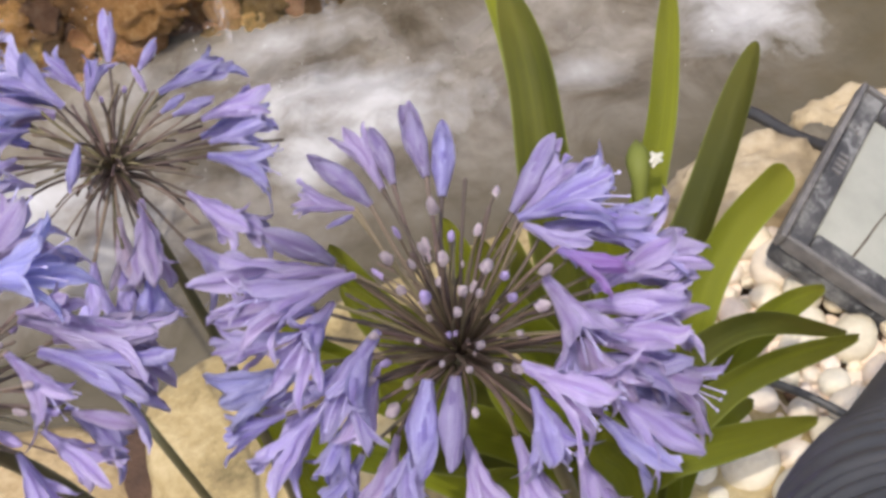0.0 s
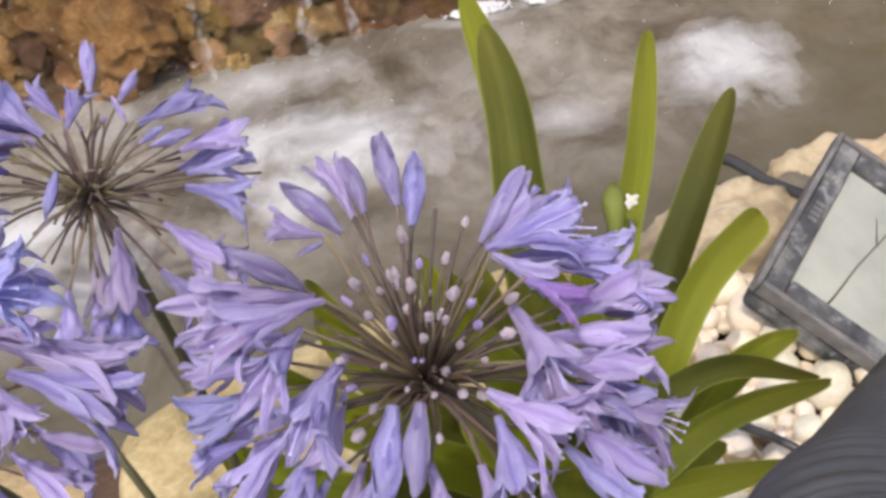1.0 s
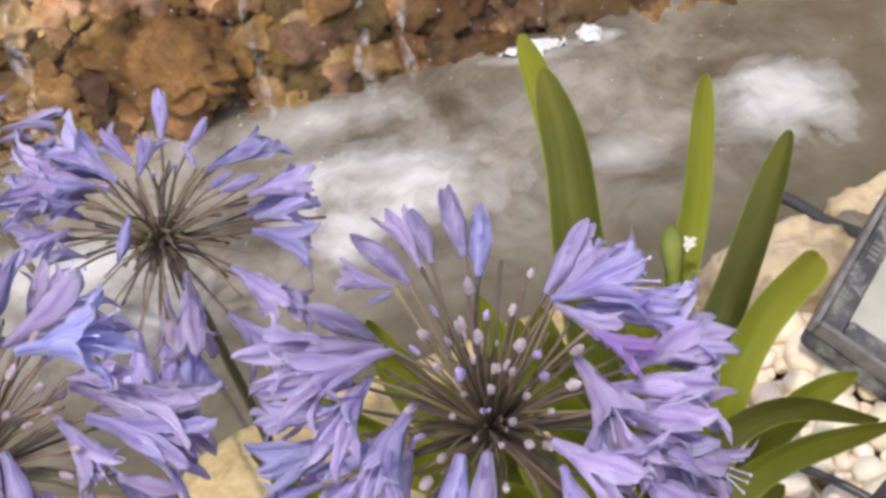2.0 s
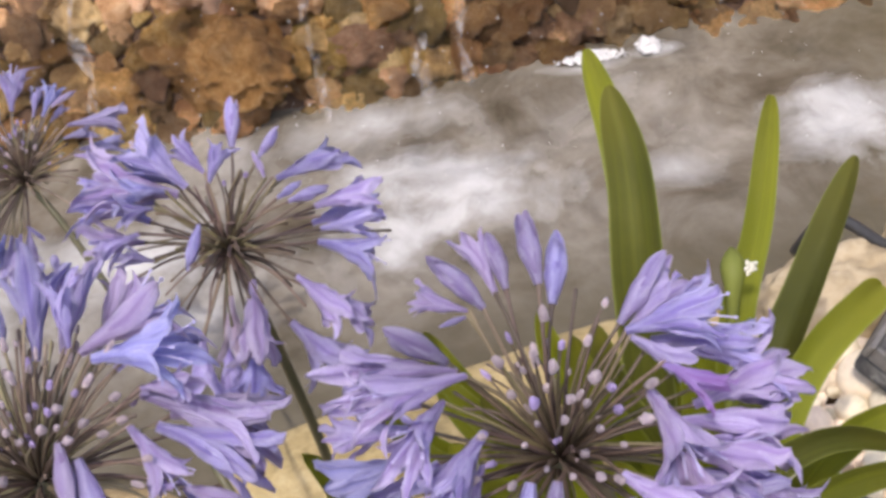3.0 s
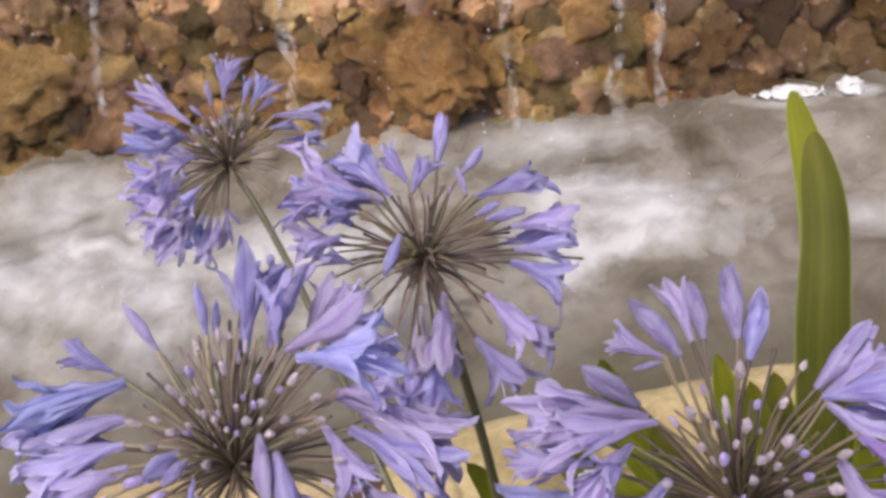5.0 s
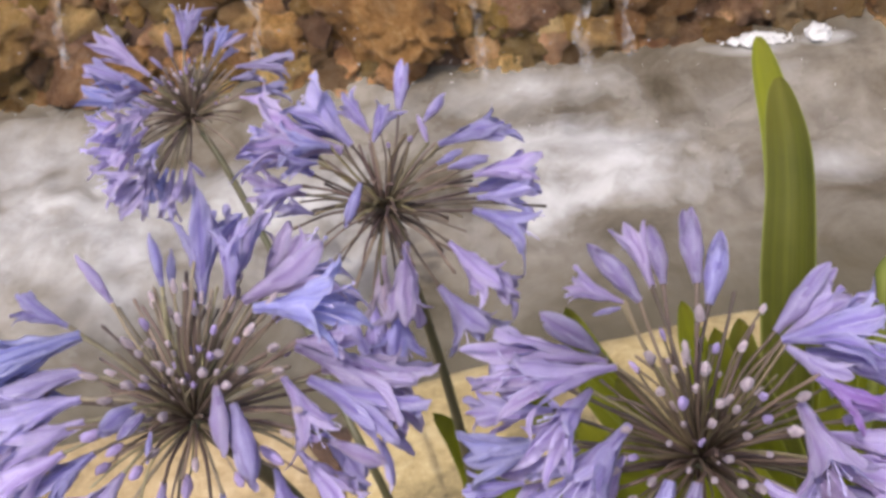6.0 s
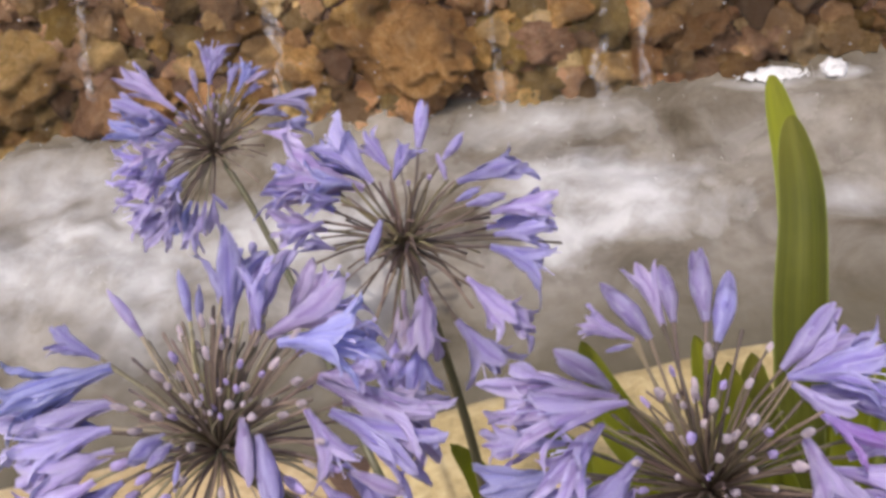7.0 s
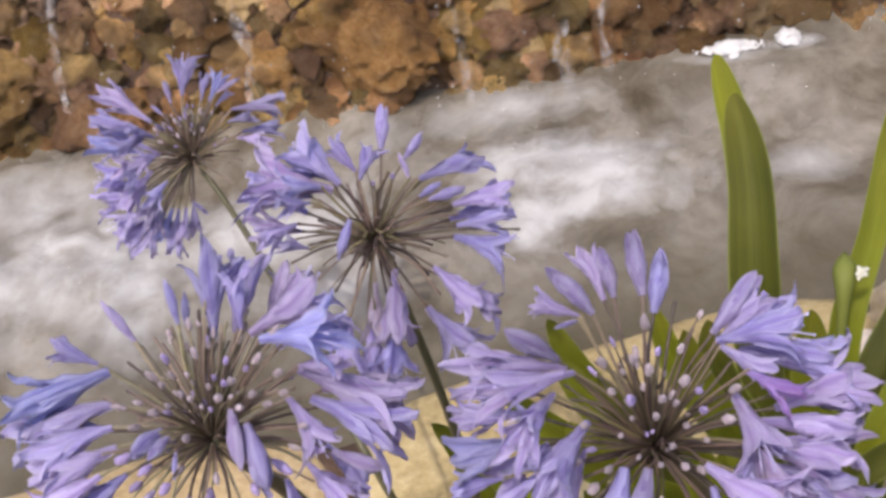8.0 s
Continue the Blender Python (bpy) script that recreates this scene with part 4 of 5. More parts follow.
def hang(p, d, spin):
    """The pose at p whose z axis points along d and whose x axis points as far down as it can."""
    z = Vector(d).normalized()
    x = Vector((0, 0, -1)) + z * z.z
    x = x.normalized() if x.length > 0.05 else z.orthogonal().normalized()
    y = z.cross(x)
    m = Matrix((x, y, z)).transposed().to_4x4()
    return Matrix.Translation(p) @ m @ Matrix.Rotation(spin, 4, 'Z')


class Head:
    """One flower head on its stem."""

    def __init__(self, stem, stem_r, label, low=(0, 0, 0), thick=1.0, skin=None):
        pts = [Vector(p) for p in stem]
        middle = pts[0].copy()
        pts[0] = middle + Vector(low)
        self.thick, self.skin = thick, skin or M_PEDICEL
        self.bud_size = 1.0
        self.full = 1.0    # how wide its florets are
        self.blue = 0.08   # the share of florets that are bluer than the rest
        self.thing = empty("agapanthus_flower", *pts[-1])
        tagged(self.thing, label, "flower", group="agapanthus flowers")
        self.base = self.thing.matrix_basis.inverted()
        self.c = middle
        self.root = pts[0]   # where the pedicels spring from
        bm = bmesh.new()
        ln = bez(pts, 24)
        tube(bm, ln, [stem_r * (0.85 + 0.3 * i / 24) for i in range(25)], 10)
        part("stem", bm, M_STEM, self.thing).matrix_basis = self.base
        hub = boulder_mesh("hub", M_STEM, 7, 3, 2.0, 0.2, 2.0, (1, 1, 0.8))
        put("hub", hub, self.thing, self.base @ toward(self.root, pts[0] - pts[1]) @ Matrix.Diagonal((stem_r * 1.5,) * 3 + (1,)))

    def floret(self, base, tip, kind="half", fat=1.0, skin=None):
        """A floret from base to tip, both in centimetres from the head's middle, on its pedicel."""
        b, e = Vector(base) * 0.01, Vector(tip) * 0.01
        length = (e - b).length
        fat *= (1.25 if kind == "bud" else 1.14) * self.full
        pose_f = self.base @ hang(self.c + b, e - b, frng.uniform(-0.5, 0.5)) @ Matrix.Diagonal((length * fat, length * fat, length, 1))
        me = frng.choice(FLORETS[kind])
        ob = put("bud" if kind == "bud" else "floret", me, self.thing, pose_f)
        if skin is None and kind != "bud" and frng.random() < self.blue:
            skin = M_BLUE
        if skin is not None:
            ob.material_slots[0].link = 'OBJECT'
            ob.material_slots[0].material = skin
        self.stalk_of(ob, b, pose_f)
        if kind == "open":
            for k in range(6):
                put("stamen", frng.choice(STAMENS), ob, Matrix.Rotation(k * math.pi / 3 + frng.uniform(-0.3, 0.3), 4, 'Z'))
        return ob

    def stalk_of(self, ob, b, pose_f, r0=0.0012, r1=0.0009):
        """The pedicel of a floret or bud, in its own space."""
        me = pedicel(self, self.root + (self.c + b - self.root).normalized() * 0.004, self.c + b * 1.01, r0, r1)
        me.transform(pose_f.inverted() @ self.base)
        put("pedicel", me, ob)

    def young(self, at, r=0.0042, violet=0.22):
        """A tiny closed bud."""
        r *= self.bud_size * frng.uniform(0.85, 1.25)
        b = Vector(at) * 0.01
        pose_f = self.base @ toward(self.c + b, b) @ Matrix.Diagonal((0.60 * r, 0.60 * r, frng.uniform(0.55, 1.0) * r, 1))
        ob = put("young_bud", frng.choice(YOUNG), self.thing, pose_f)
        if frng.random() < violet:
            ob.material_slots[0].link = 'OBJECT'
            ob.material_slots[0].material = M_VIOLET
        self.stalk_of(ob, b, pose_f, 0.0008, 0.0006)

    def bare(self, at):
        """A stalk that has lost its flower."""
        b = Vector(at) * 0.01
        thick = frng.uniform(0.95, 1.55)
        ob = put("stalk", pedicel(self, self.root + (self.c + b - self.root).normalized() * 0.004, self.c + b, 0.0009 * thick, 0.00055 * thick, 0.007), self.thing, self.base)
        return ob


def bare_fan(head, count, length, lo, hi, seed):
    """Thin stalks, spread evenly, that have dropped their flowers."""
    fan = random.Random(seed)
    for k in range(count):
        u = hi - (hi - lo) * (k + 0.5) / count
        a = k * 2.39996 + fan.uniform(-0.2, 0.2)
        r = math.sqrt(max(0.0, 1 - u * u))
        head.bare(Vector((r * math.cos(a), r * math.sin(a), u)) * length * fan.uniform(0.75, 1.08))


def spent_tops(head, count, aim, spread, length, seed):
    """Long stalks standing close together round one direction, some with a withered bud left on."""
    fan = random.Random(seed)
    for k in range(count):
        d = Vector(aim).normalized() + Vector((fan.gauss(0, 1), fan.gauss(0, 1), fan.gauss(0, 1))) * spread
        at = d.normalized() * length * fan.uniform(0.72, 1.12)
        if k % 2:
            head.young(at, fan.uniform(0.0030, 0.0048))
        else:
            head.bare(at)


def tuft(head, count, seed):
    """The youngest buds, still short, crowded round the middle."""
    fan = random.Random(seed)
    for k in range(count):
        a, e = fan.uniform(0, 6.28), fan.uniform(0.0, 1.15)
        d = Vector((math.cos(a) * math.sin(e), math.sin(a) * math.sin(e) - 0.25, math.cos(e) + 0.15)).normalized()
        head.young(d * fan.uniform(1.2, 3.4), fan.uniform(0.0022, 0.0036))


head_a = Head(((0.004, 0.2625, 0.6162), (0.025, 0.3095, 0.5012), (0.055, 0.3945, 0.2512), (0.07, 0.45, -0.02)), 0.0045, "full violet-blue agapanthus head with pale buds at its middle", (-0.001, -0.003, -0.005), 0.72)
head_a.bud_size = 0.85
head_a.floret((0.0, 4.1, 4.1), (-0.2, 6.4, 5.6), "bud", 0.9)
head_a.floret((0.4, 3.6, 3.5), (1.0, 5.7, 5.0), "bud", 0.95)
head_a.floret((-1.2, 4.5, 3.7), (-1.5, 6.4, 4.9), "bud", 0.9)
head_a.floret((-2.1, 3.4, 4.0), (-3.6, 4.7, 5.7), "bud", 0.95)
head_a.floret((-1.6, 4.4, 3.6), (-2.3, 6.6, 4.8), "half", 0.7)
head_a.floret((-2.6, 3.5, 3.8), (-4.7, 4.0, 4.6), "half", 0.6)
head_a.floret((-2.7, 3.4, 3.7), (-3.8, 3.3, 3.5), "bud", 0.6)
head_a.floret((2.7, 2.8, 2.8), (4.7, 4.4, 4.5), "bud", 0.8)
head_a.floret((2.8, 1.9, 3.4), (6.8, 1.6, 4.6), "open", 0.75)
head_a.floret((2.9, 2.5, 2.6), (5.4, 3.7, 4.5), "half", 0.6)
head_a.floret((2.9, 1.8, 3.2), (4.9, 0.4, 2.6), "half", 0.72)
head_a.floret((3.8, 0.5, 3.0), (5.9, -0.9, 2.8), "half", 0.66, M_PINK)
head_a.floret((3.7, 2.2, 2.3), (8.3, 1.4, 2.5), "half", 0.65)
head_a.floret((4.9, 0.4, 0.6), (8.8, 1.0, 2.1), "half", 0.75)
head_a.floret((3.2, -0.3, 2.6), (4.9, -3.3, 1.3), "open", 0.8)
head_a.floret((4.3, 0.1, 0.2), (8.4, -0.7, 0.3), "half", 0.75)
head_a.floret((3.6, -1.1, 0.5), (7.8, -2.2, 0.3), "open", 0.7)
head_a.floret((3.7, -2.0, 1.6), (3.1, -3.9, 1.1), "half", 0.7)
head_a.floret((4.0, -1.9, 1.1), (5.2, -4.3, 0.1), "open", 0.8)
head_a.floret((4.3, -1.5, -0.7), (7.6, -2.4, -1.0), "half", 0.8)
head_a.floret((5.9, -1.6, -1.4), (8.7, -3.5, -2.1), "open", 0.85)
head_a.floret((4.4, -2.5, -1.0), (7.2, -5.0, -2.6), "half", 0.75)
head_a.floret((1.8, -2.8, 1.5), (4.8, -5.1, 0.7), "open", 0.8)
head_a.floret((2.0, -3.4, 0.9), (2.4, -6.2, -0.4), "open", 0.85)
head_a.floret((4.2, -3.3, -1.7), (6.2, -5.3, -3.3), "half", 0.75)
head_a.floret((5.7, 0.2, -1.7), (8.8, 0.6, -2.0), "half", 0.8)
head_a.floret((4.9, -0.9, -2.8), (7.7, -1.9, -4.5), "half", 0.8)
head_a.floret((5.2, 1.8, -0.2), (8.7, 1.9, -0.6), "half", 0.8)
head_a.floret((-0.4, -3.1, 2.0), (-1.2, -5.5, 0.5), "bud", 0.95)
head_a.floret((-1.3, -3.0, 2.0), (-2.2, -5.5, 0.4), "bud", 1.0)
head_a.floret((-1.8, -3.1, -0.3), (-3.2, -5.1, -1.8), "half", 0.75)
head_a.floret((-2.8, -2.6, -1.3), (-4.1, -4.5, -3.1), "half", 0.75)
head_a.floret((-0.5, -3.6, -0.7), (-0.2, -5.8, -2.4), "half", 0.75)
head_a.floret((1.2, -3.3, -1.8), (1.6, -5.7, -3.9), "half", 0.75)
head_a.floret((3.3, -3.4, -3.3), (3.8, -5.5, -5.4), "half", 0.75)
head_a.floret((-2.6, -1.2, 2.7), (-5.1, -4.5, 2.9), "open", 0.72)
head_a.floret((-4.9, -1.8, 0.2), (-8.1, -3.5, -0.9), "half", 0.75)
head_a.floret((-5.1, -0.1, 0.4), (-9.1, -0.9, 0.2), "half", 0.7)
head_a.floret((-3.9, -0.2, 3.4), (-5.4, -3.5, 4.8), "open", 0.68)
head_a.floret((-3.0, 0.4, 3.9), (-7.0, -1.9, 6.0), "open", 0.5)
head_a.floret((-3.3, 0.8, 3.8), (-7.6, -0.3, 6.0), "half", 0.5)
head_a.floret((-3.6, 0.9, 4.2), (-5.2, 0.4, 6.9), "bud", 0.75)
head_a.floret((-5.4, 1.0, 0.8), (-9.0, 0.9, 0.6), "half", 0.65)
head_a.floret((-6.5, -0.9, -1.1), (-9.2, -1.2, -1.4), "half", 0.6)
head_a.floret((-4.1, -1.9, -0.6), (-5.9, -3.5, -2.2), "half", 0.7)
head_a.floret((-5.0, 2.5, 0.2), (-8.7, 3.0, -0.1), "half", 0.8)
head_a.floret((-4.6, 0.6, -1.0), (-7.5, -0.2, -2.5), "half", 0.75)
head_a.floret((-2.8, -1.7, 1.7), (-4.3, -4.0, 0.1), "half", 0.6)
head_a.floret((-4.2, -2.3, -2.4), (-5.8, -3.7, -3.8), "half", 0.75)
head_a.young((-1.8, 0.3, 4.5), 0.0055)
head_a.young((0.0, 2.5, 4.2), 0.006)
head_a.young((0.0, -0.6, 4.9), 0.006)
head_a.young((-0.6, 0.0, 4.9), 0.005)
head_a.young((-0.8, -1.8, 4.6), 0.0062)
head_a.young((0.1, -2.4, 4.3), 0.006)
head_a.young((0.6, -3.3, 3.6), 0.005)
head_a.young((1.0, -3.7, 2.8), 0.005)
head_a.young((1.9, -2.1, 4.1), 0.0055)
head_a.young((2.8, -2.1, 3.4), 0.006)
head_a.young((2.3, 3.4, 3.4), 0.004)
head_a.young((1.3, 0.5, 4.7), 0.0042)
head_a.young((1.3, -1.1, 4.7), 0.0065)
head_a.young((0.4, -1.8, 4.6), 0.0045)
head_a.young((-1.9, -3.4, 2.5), 0.006)
head_a.young((-2.6, -3.4, 1.3), 0.006)
head_a.young((-0.8, -2.4, 4.3), 0.004)
head_a.young((-0.3, -2.9, 3.9), 0.004)
head_a.young((1.2, -2.7, 4.0), 0.004)
head_a.young((0.9, -2.0, 4.5), 0.004)
head_a.young((1.9, -3.0, 3.4), 0.004)
head_a.young((0.1, -3.7, 3.0), 0.004)
head_a.young((-0.7, -3.5, 3.3), 0.004)
head_a.young((-1.5, -1.2, 4.5), 0.005)
head_a.young((-2.7, -1.9, 3.4), 0.005)
head_a.young((1.6, -3.7, 2.5), 0.006)
head_a.young((0.4, 0.3, 4.9), 0.005)
head_a.young((-1.0, -0.5, 4.8), 0.004)
head_a.young((3.2, -0.8, 3.6), 0.005)
head_a.young((-2.5, -2.7, 2.9), 0.004)
head_a.young((-1.3, -2.8, 3.8), 0.004)
head_a.young((0.0, -4.3, 1.5), 0.0045)
head_a.young((1.8, -1.4, 4.4), 0.004)
head_a.young((-3.2, -2.6, 2.0), 0.005)
head_a.bare((1.3, 3.8, 3.8))
head_a.bare((2.5, -0.4, 2.5))
head_a.bare((1.2, -3.3, -0.4))
head_a.bare((2.2, -1.6, 1.3))
head_a.bare((-2.6, 0.5, 1.8))
bare_fan(head_a, 24, 4.6, -0.6, 0.9, 1)
tuft(head_a, 8, 6)
spent_tops(head_a, 16, (-0.35, 0.6, 0.65), 0.35, 4.4, 9)

head_b = Head(((-0.1531, 0.4766, 0.5426), (-0.1441, 0.4696, 0.4776), (-0.1371, 0.4686, 0.3716), (-0.1381, 0.4786, 0.2516), (-0.15, 0.53, -0.02)), 0.0032, "open violet-blue agapanthus head with many bare stalks", thick=0.80)
head_b.floret((0.9, 3.8, 3.8), (1.3, 5.7, 5.7), "bud", 0.9)
head_b.floret((2.2, 3.5, 3.1), (3.4, 4.7, 4.0), "bud", 0.9)
head_b.floret((2.4, 2.7, 2.2), (2.0, 3.7, 3.4), "bud", 0.7)
head_b.floret((-1.5, 1.5, 3.4), (-4.2, 3.1, 6.5), "open", 0.8)
head_b.floret((-2.1, 1.6, 2.9), (-7.2, 1.7, 5.1), "half", 0.8)
head_b.floret((-0.7, 2.8, 3.1), (-2.2, 4.1, 4.8), "half", 0.8)
head_b.floret((-3.5, 1.6, 2.6), (-8.0, 1.6, 3.7), "open", 0.8)
head_b.floret((-4.1, 1.6, 1.3), (-8.1, 3.4, 3.4), "half", 0.8)
head_b.floret((-4.3, 0.1, 1.2), (-7.4, -0.1, 2.5), "half", 0.75)
head_b.floret((-4.2, -0.3, 2.2), (-6.4, -1.8, 2.6), "half", 0.75)
head_b.floret((-0.7, 2.3, 2.6), (0.4, 4.1, 4.2), "half", 0.7)
head_b.floret((-2.6, 3.5, 2.1), (-5.2, 4.7, 3.4), "half", 0.8)
head_b.floret((-2.6, 1.3, 3.5), (-5.4, 0.5, 4.8), "open", 0.8)
head_b.floret((-3.0, -0.1, 3.6), (-4.8, -1.1, 4.5), "half", 0.8)
head_b.floret((3.0, 2.7, 2.1), (7.1, 4.0, 2.8), "half", 0.65)
head_b.floret((3.5, 1.5, 1.4), (5.7, 2.0, 1.7), "bud", 0.8)
head_b.floret((2.9, 1.6, 1.6), (4.3, 2.2, 2.1), "bud", 0.8)
head_b.floret((4.8, 1.7, 0.6), (8.5, 2.8, 0.8), "half", 0.75)
head_b.floret((5.0, 0.5, 0.0), (8.3, 0.8, 0.2), "half", 0.75)
head_b.floret((4.7, 0.4, -0.8), (8.7, -0.3, -1.8), "open", 0.75)
head_b.floret((3.4, -1.3, -1.5), (6.1, -3.2, -3.5), "half", 0.8)
head_b.floret((4.4, -1.5, -2.7), (7.5, -2.6, -4.6), "half", 0.75)
head_b.floret((2.7, -2.7, -3.5), (5.4, -5.0, -5.9), "open", 0.75)
head_b.floret((1.4, -2.6, -0.1), (1.3, -6.4, -2.7), "half", 0.75)
head_b.floret((0.1, -2.8, -0.8), (-0.1, -5.7, -3.0), "half", 0.6, M_FADED)
head_b.floret((0.6, -3.5, -3.9), (0.3, -6.1, -6.5), "open", 0.85)
head_b.floret((-2.0, -3.4, -3.0), (-2.6, -5.8, -5.5), "half", 0.9)
head_b.floret((-1.0, -3.3, -3.9), (-0.8, -5.7, -7.0), "half", 0.85)
head_b.floret((4.3, 2.2, -1.0), (8.3, 3.8, -1.0), "half", 0.75)
head_b.floret((-0.4, -2.1, 3.8), (-1.1, -4.2, 2.7), "bud", 0.75)
head_b.floret((-3.6, -1.3, 1.0), (-5.2, -1.8, 2.3), "half", 0.7)
head_b.young((5.4, 2.4, 1.2), 0.003)
head_b.young((2.0, 0.5, 4.4), 0.003)
head_b.young((1.0, -0.3, 4.7), 0.003)
head_b.bare((8.6, 0.9, -1.2))
bare_fan(head_b, 48, 4.9, -0.75, 0.95, 2)
bare_fan(head_b, 50, 2.0, -0.9, 0.95, 21)

head_c = Head(((-0.1924, 0.2837, 0.6193), (-0.1854, 0.3217, 0.4833), (-0.1754, 0.3717, 0.2533), (-0.18, 0.42, -0.02)), 0.0045, "violet-blue agapanthus head with a tuft of pale buds", (-0.003, -0.003, -0.007), 0.74, M_TAN)
head_c.bud_size = 0.82
head_c.blue = 0.05
head_c.floret((0.3, 2.7, 2.8), (0.7, 5.8, 5.9), "half", 0.65)
head_c.floret((1.1, 3.3, 2.4), (2.1, 6.1, 5.2), "half", 0.7)
head_c.floret((2.1, 2.6, 3.0), (6.3, 4.3, 4.4), "open", 0.75)
head_c.floret((2.8, 1.8, 3.4), (7.1, 1.9, 3.9), "open", 0.8, M_BLUE)
head_c.floret((2.3, 3.8, 1.9), (3.7, 6.3, 3.5), "half", 0.7)
head_c.floret((1.9, 2.4, 3.5), (1.8, 3.9, 5.9), "half", 0.7)
head_c.floret((2.8, 3.2, 1.2), (5.6, 4.9, 2.2), "half", 0.75)
head_c.floret((-1.2, 3.0, 3.5), (-1.6, 4.4, 5.1), "bud", 0.62)
head_c.floret((-0.9, 3.1, 3.3), (-0.9, 4.2, 4.5), "bud", 0.7)
head_c.floret((-3.2, 2.4, 3.3), (-4.5, 3.6, 4.9), "bud", 0.62)
head_c.floret((-4.9, 1.6, 2.9), (-7.2, 2.1, 4.1), "half", 0.6)
head_c.floret((-4.5, 1.4, 2.6), (-9.5, -0.6, 2.5), "half", 0.7, M_BLUE)
head_c.floret((-4.5, 0.4, 1.5), (-9.4, -0.9, 1.5), "half", 0.7, M_BLUE)
head_c.floret((-4.6, -0.4, 0.8), (-9.1, -1.8, 1.2), "open", 0.75, M_BLUE)
head_c.floret((-4.5, -1.0, 0.1), (-8.7, -2.9, -0.1), "half", 0.75, M_BLUE)
head_c.floret((-4.9, -2.5, 0.1), (-8.3, -4.3, -0.9), "half", 0.75)
head_c.floret((-5.5, 0.4, -0.4), (-9.2, 1.0, 0.4), "half", 0.7)
head_c.floret((-1.2, -2.1, 2.5), (-2.5, -3.3, 2.5), "bud", 1.3)
head_c.floret((-0.9, -2.3, 2.3), (-1.8, -3.3, 2.2), "bud", 1.2)
head_c.floret((3.9, 1.9, 1.0), (9.2, 0.7, -0.9), "half", 0.7)
head_c.floret((4.5, 0.7, 0.4), (8.9, -0.6, -1.4), "half", 0.75)
head_c.floret((3.9, -0.2, 1.7), (5.9, -2.2, -0.2), "open", 0.7)
head_c.floret((4.6, 2.0, -0.6), (8.3, 2.4, -1.1), "half", 0.75)
head_c.floret((5.3, -1.2, -1.1), (7.6, -1.7, -1.9), "bud", 0.75)
head_c.floret((4.2, 1.4, 1.9), (6.5, 1.0, 2.3), "half", 0.8)
head_c.floret((4.4, 1.8, -1.5), (7.6, 1.8, -3.0), "half", 0.8)
head_c.floret((2.1, -1.9, 3.3), (2.5, -4.1, 2.1), "bud", 0.85)
head_c.floret((2.6, -2.2, 2.6), (3.6, -4.8, 0.8), "bud", 0.85)
head_c.floret((3.2, -2.1, -1.6), (4.0, -4.1, -3.8), "half", 0.75)
head_c.floret((4.0, -1.3, -1.6), (5.9, -2.7, -3.6), "half", 0.75)
head_c.floret((-2.6, -2.8, -0.8), (-4.5, -4.5, -2.1), "half", 0.75)
head_c.floret((-0.9, -3.2, -0.9), (-1.6, -5.1, -2.8), "half", 0.75)
head_c.floret((-4.2, -1.8, -0.9), (-7.0, -3.3, -1.7), "half", 0.75)
head_c.floret((-0.7, -2.7, 1.8), (-0.8, -3.8, 1.2), "bud", 0.6)
head_c.floret((1.3, -3.3, -1.5), (1.7, -5.1, -3.6), "half", 0.75)
head_c.floret((4.5, 0.2, -2.4), (6.7, -1.2, -4.5), "half", 0.7)
head_c.young((-1.1, -2.2, 3.8), 0.006)
head_c.young((0.5, -1.1, 4.8), 0.0045)
head_c.young((1.7, -1.3, 4.7), 0.0045)
head_c.young((1.9, -2.1, 4.3), 0.006)
head_c.young((0.7, -2.1, 4.4), 0.005)
head_c.young((0.3, -1.9, 4.5), 0.005)
head_c.young((2.7, -2.3, 3.8), 0.005)
head_c.young((3.7, -1.8, 3.3), 0.005)
head_c.young((4.0, -0.3, 3.5), 0.005)
head_c.young((4.2, -1.0, 3.0), 0.005)
head_c.young((-0.7, -1.3, 4.5), 0.005)
head_c.young((-0.2, -1.0, 4.7), 0.005)
head_c.young((2.4, -1.4, 4.5), 0.005)
head_c.young((0.7, -0.1, 5.0), 0.005)
head_c.young((2.1, -0.5, 4.8), 0.005)
head_c.young((-3.3, -1.0, 2.9), 0.005)
head_c.young((-1.3, -0.7, 4.4), 0.005)
head_c.young((-0.2, -3.9, 2.0), 0.005)
head_c.young((0.4, -3.3, 3.3), 0.006)
head_c.young((1.5, -1.7, 4.6), 0.0035)
head_c.young((1.2, -2.4, 4.2), 0.0035)
head_c.young((2.1, -1.5, 4.5), 0.004)
head_c.young((0.8, -1.5, 4.7), 0.0035)
head_c.young((3.2, -1.7, 3.9), 0.005)
head_c.young((2.9, -0.7, 4.4), 0.0045)
head_c.young((-2.0, -1.5, 3.7), 0.005)
head_c.young((-0.7, -0.1, 4.8), 0.005)
head_c.young((3.2, -0.0, 4.2), 0.005)
head_c.young((-2.3, -2.2, 2.9), 0.005)
head_c.young((-0.2, 2.1, 4.5), 0.005)
head_c.young((-0.3, -2.2, 4.2), 0.004)
head_c.young((2.4, -2.0, 4.2), 0.0035)
head_c.young((1.6, -2.5, 4.1), 0.0035)
head_c.young((4.7, -1.6, 1.4), 0.005)
head_c.young((4.3, -2.4, 1.0), 0.005)
head_c.young((1.3, -4.1, 1.5), 0.005)
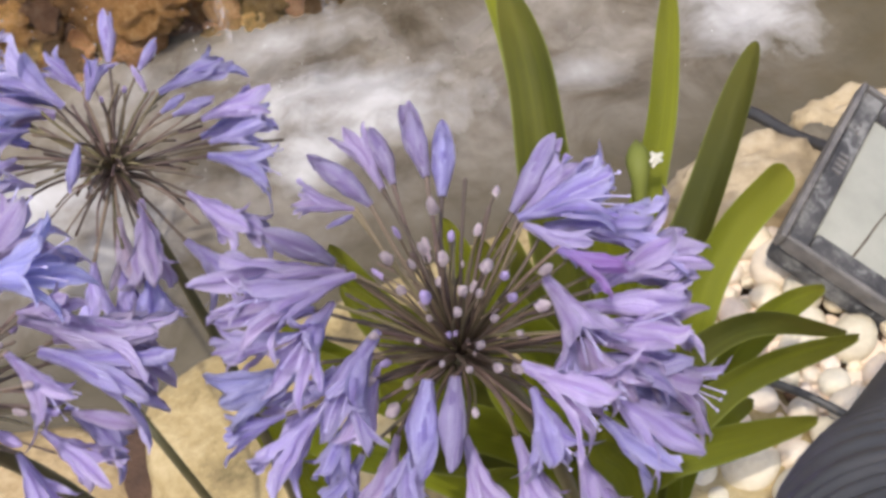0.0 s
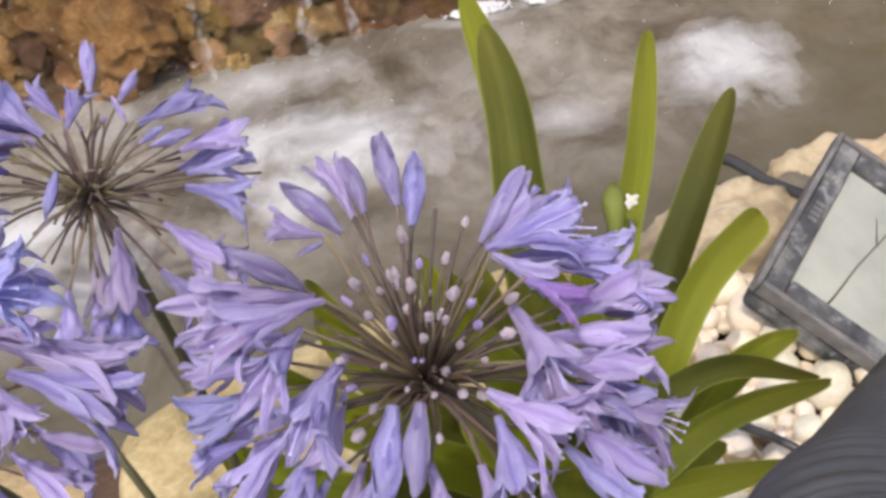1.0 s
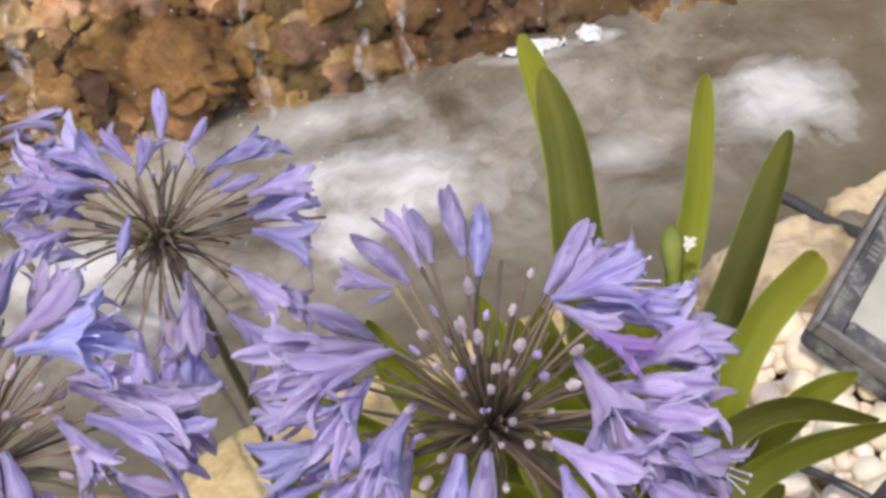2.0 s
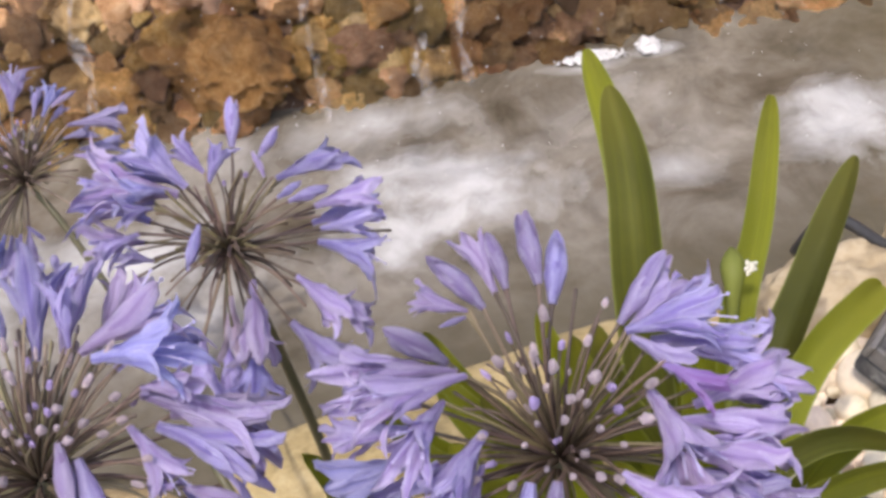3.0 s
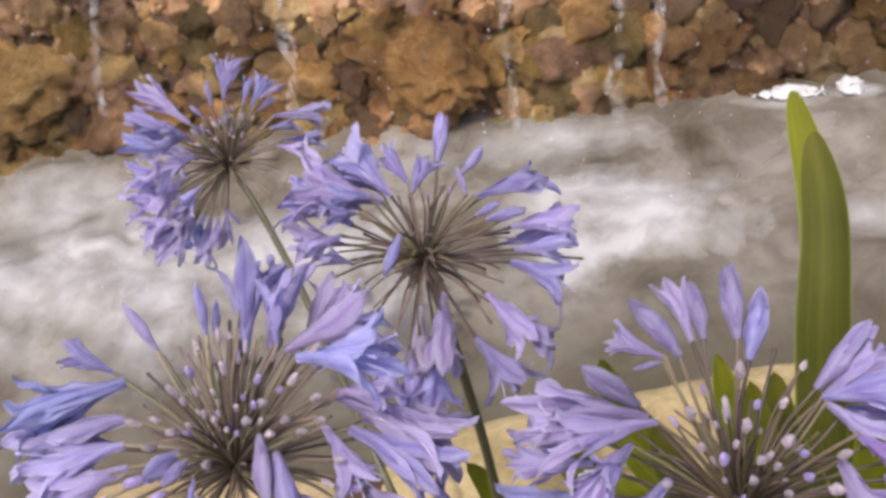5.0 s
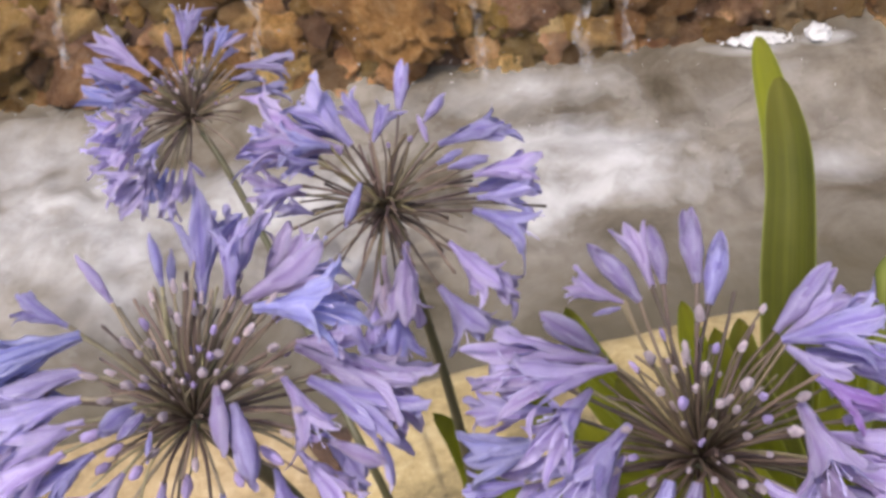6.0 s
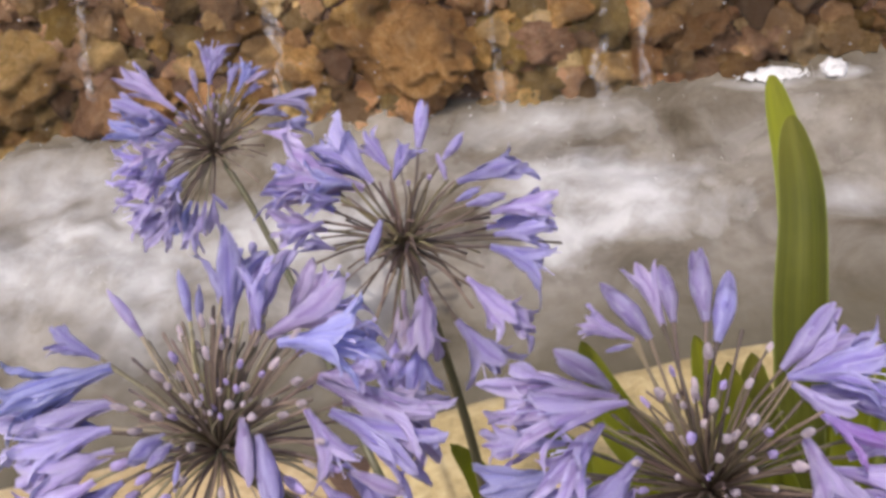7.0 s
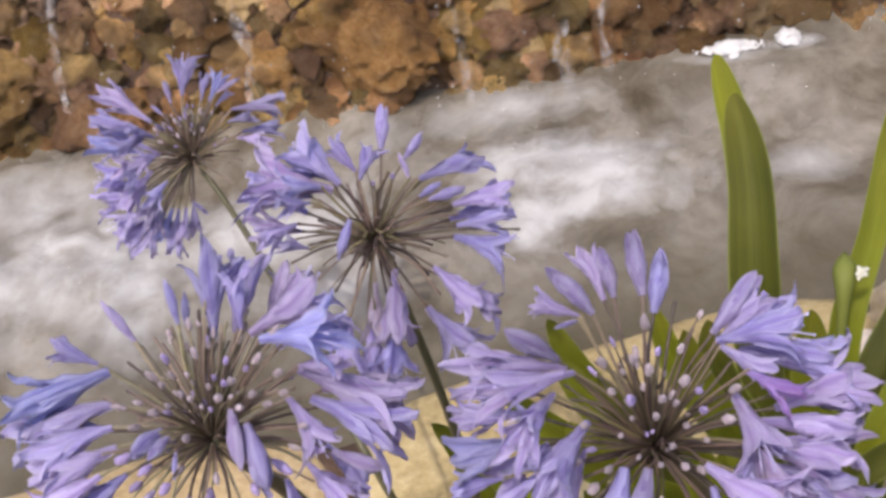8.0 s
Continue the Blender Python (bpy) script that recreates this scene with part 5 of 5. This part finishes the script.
for at in ((-3.0, -3.3, 0.2), (-1.4, -3.8, 0.6), (0.6, -4.2, 0.2), (3.6, -2.8, 0.2), (-2.2, -3.2, 1.2), (4.8, -1.8, 0.0), (-3.6, -2.2, 0.8), (2.4, -3.6, -0.2)):
    head_c.young(at, 0.0072, 1.0)
bare_fan(head_c, 50, 4.8, -0.6, 0.95, 3)
tuft(head_c, 20, 7)
spent_tops(head_c, 46, (-0.1, 0.8, 0.62), 0.36, 5.0, 8)

head_d = Head(((-0.4024, 0.8248, 0.353), (-0.3854, 0.8018, 0.318), (-0.3424, 0.7368, 0.291), (-0.2964, 0.6578, 0.256), (-0.2554, 0.5818, 0.228), (-0.2324, 0.5518, 0.175), (-0.22, 0.57, -0.02)), 0.0032, "dense violet-blue agapanthus head leaning over the water", low=(-0.005, -0.003, -0.006), thick=0.95, skin=M_TAN)
head_d.blue, head_d.full = 0.6, 0.86
head_d.floret((-0.7, 3.7, 4.0), (-0.5, 6.6, 7.1), "open", 1.0)
head_d.floret((-3.8, 1.7, 2.8), (-8.3, 3.8, 6.1), "half", 0.7)
head_d.floret((-4.4, 0.6, 2.5), (-9.1, 1.1, 4.9), "half", 0.7)
head_d.floret((-4.9, -0.3, 0.9), (-9.9, -0.2, 3.1), "open", 0.75)
head_d.floret((-5.0, -1.9, -0.0), (-9.5, -3.3, 1.2), "open", 0.75)
head_d.floret((-4.8, -2.9, -1.9), (-9.9, -4.2, -1.2), "half", 0.75)
head_d.floret((-4.0, -4.7, -2.4), (-8.5, -7.0, -2.2), "open", 0.75)
head_d.floret((-3.4, -4.2, -3.5), (-6.4, -7.3, -6.0), "half", 0.7)
head_d.floret((-2.1, -3.9, -3.5), (-3.2, -7.4, -7.0), "open", 0.75)
head_d.floret((-3.9, -4.6, -3.8), (-8.2, -6.6, -4.9), "half", 0.75)
head_d.floret((-3.9, -0.9, 2.9), (-6.0, -3.3, 4.0), "half", 0.8)
head_d.floret((-3.9, -2.7, 1.1), (-6.5, -4.2, 3.1), "half", 0.8)
head_d.floret((-3.6, -4.8, 0.3), (-5.2, -6.9, 1.5), "open", 0.8)
head_d.floret((-2.9, -0.8, 2.8), (-4.5, -1.6, 5.3), "half", 0.8)
head_d.floret((-2.2, -5.3, -0.6), (-3.8, -8.1, -0.1), "half", 0.75)
head_d.floret((-2.8, -3.4, 2.3), (-5.0, -6.6, 2.5), "half", 0.75)
head_d.floret((-2.2, 1.4, 3.6), (-3.2, 2.0, 4.6), "bud", 0.8)
head_d.floret((-3.8, -2.2, 0.1), (-7.0, -5.8, -1.3), "half", 0.75)
head_d.floret((-3.2, -4.3, -1.5), (-3.9, -7.5, -3.2), "half", 0.75)
head_d.floret((3.7, 3.0, 2.2), (8.7, 3.6, 2.3), "half", 0.65)
head_d.floret((4.4, 1.6, 0.5), (8.3, 2.3, 0.3), "half", 0.7)
head_d.floret((2.5, 4.0, 3.6), (4.6, 5.2, 4.3), "bud", 0.8)
head_d.floret((1.7, 3.4, 3.1), (3.1, 5.6, 5.1), "half", 0.7)
head_d.floret((4.2, 0.4, 0.8), (7.5, -0.3, 0.8), "half", 0.7)
head_d.floret((-0.5, -3.9, -2.6), (0.9, -4.7, -3.7), "bud", 0.7)
head_d.floret((-0.6, -3.2, -3.2), (-0.9, -5.7, -5.7), "half", 0.6)
head_d.floret((-1.5, -1.1, 3.6), (-2.0, -1.4, 5.0), "bud", 0.8)
head_d.floret((-1.3, -5.0, 1.0), (-2.7, -8.0, 1.1), "half", 0.75)
head_d.floret((-1.7, -3.3, 2.8), (-3.3, -5.7, 4.5), "open", 0.75)
head_d.floret((-2.6, -3.8, -3.3), (-4.4, -6.4, -5.6), "half", 0.75)
head_d.floret((-1.0, -4.4, -2.9), (-1.4, -7.2, -5.0), "half", 0.7)
head_d.floret((-4.8, 1.1, 0.1), (-9.2, 2.5, 2.0), "half", 0.75)
head_d.floret((-5.4, -1.1, -2.0), (-9.9, -1.6, -2.1), "half", 0.75)
head_d.floret((-4.7, -3.2, -4.4), (-8.5, -4.5, -5.5), "half", 0.75)
head_d.floret((3.7, 1.0, 2.3), (6.7, 1.0, 3.0), "half", 0.7)
head_d.floret((1.9, 3.9, 2.1), (3.4, 5.1, 3.0), "half", 0.7)
head_d.floret((0.6, 4.1, 2.7), (1.4, 6.2, 4.7), "half", 0.7)
head_d.floret((-2.2, 3.8, 3.1), (-2.6, 5.4, 4.8), "bud", 0.9)
head_d.young((2.2, -1.5, 3.6), 0.005)
head_d.young((-0.6, -0.2, 4.0), 0.004)
head_d.young((3.2, -2.5, 2.5), 0.004)
head_d.young((1.2, -1.1, 4.0), 0.004)
head_d.young((3.9, -1.5, 2.3), 0.004)
bare_fan(head_d, 40, 4.6, -0.6, 0.95, 4)
bare_fan(head_d, 36, 2.0, -0.9, 0.95, 22)
spent_tops(head_d, 70, (-0.35, 0.1, 0.8), 0.55, 4.2, 12)
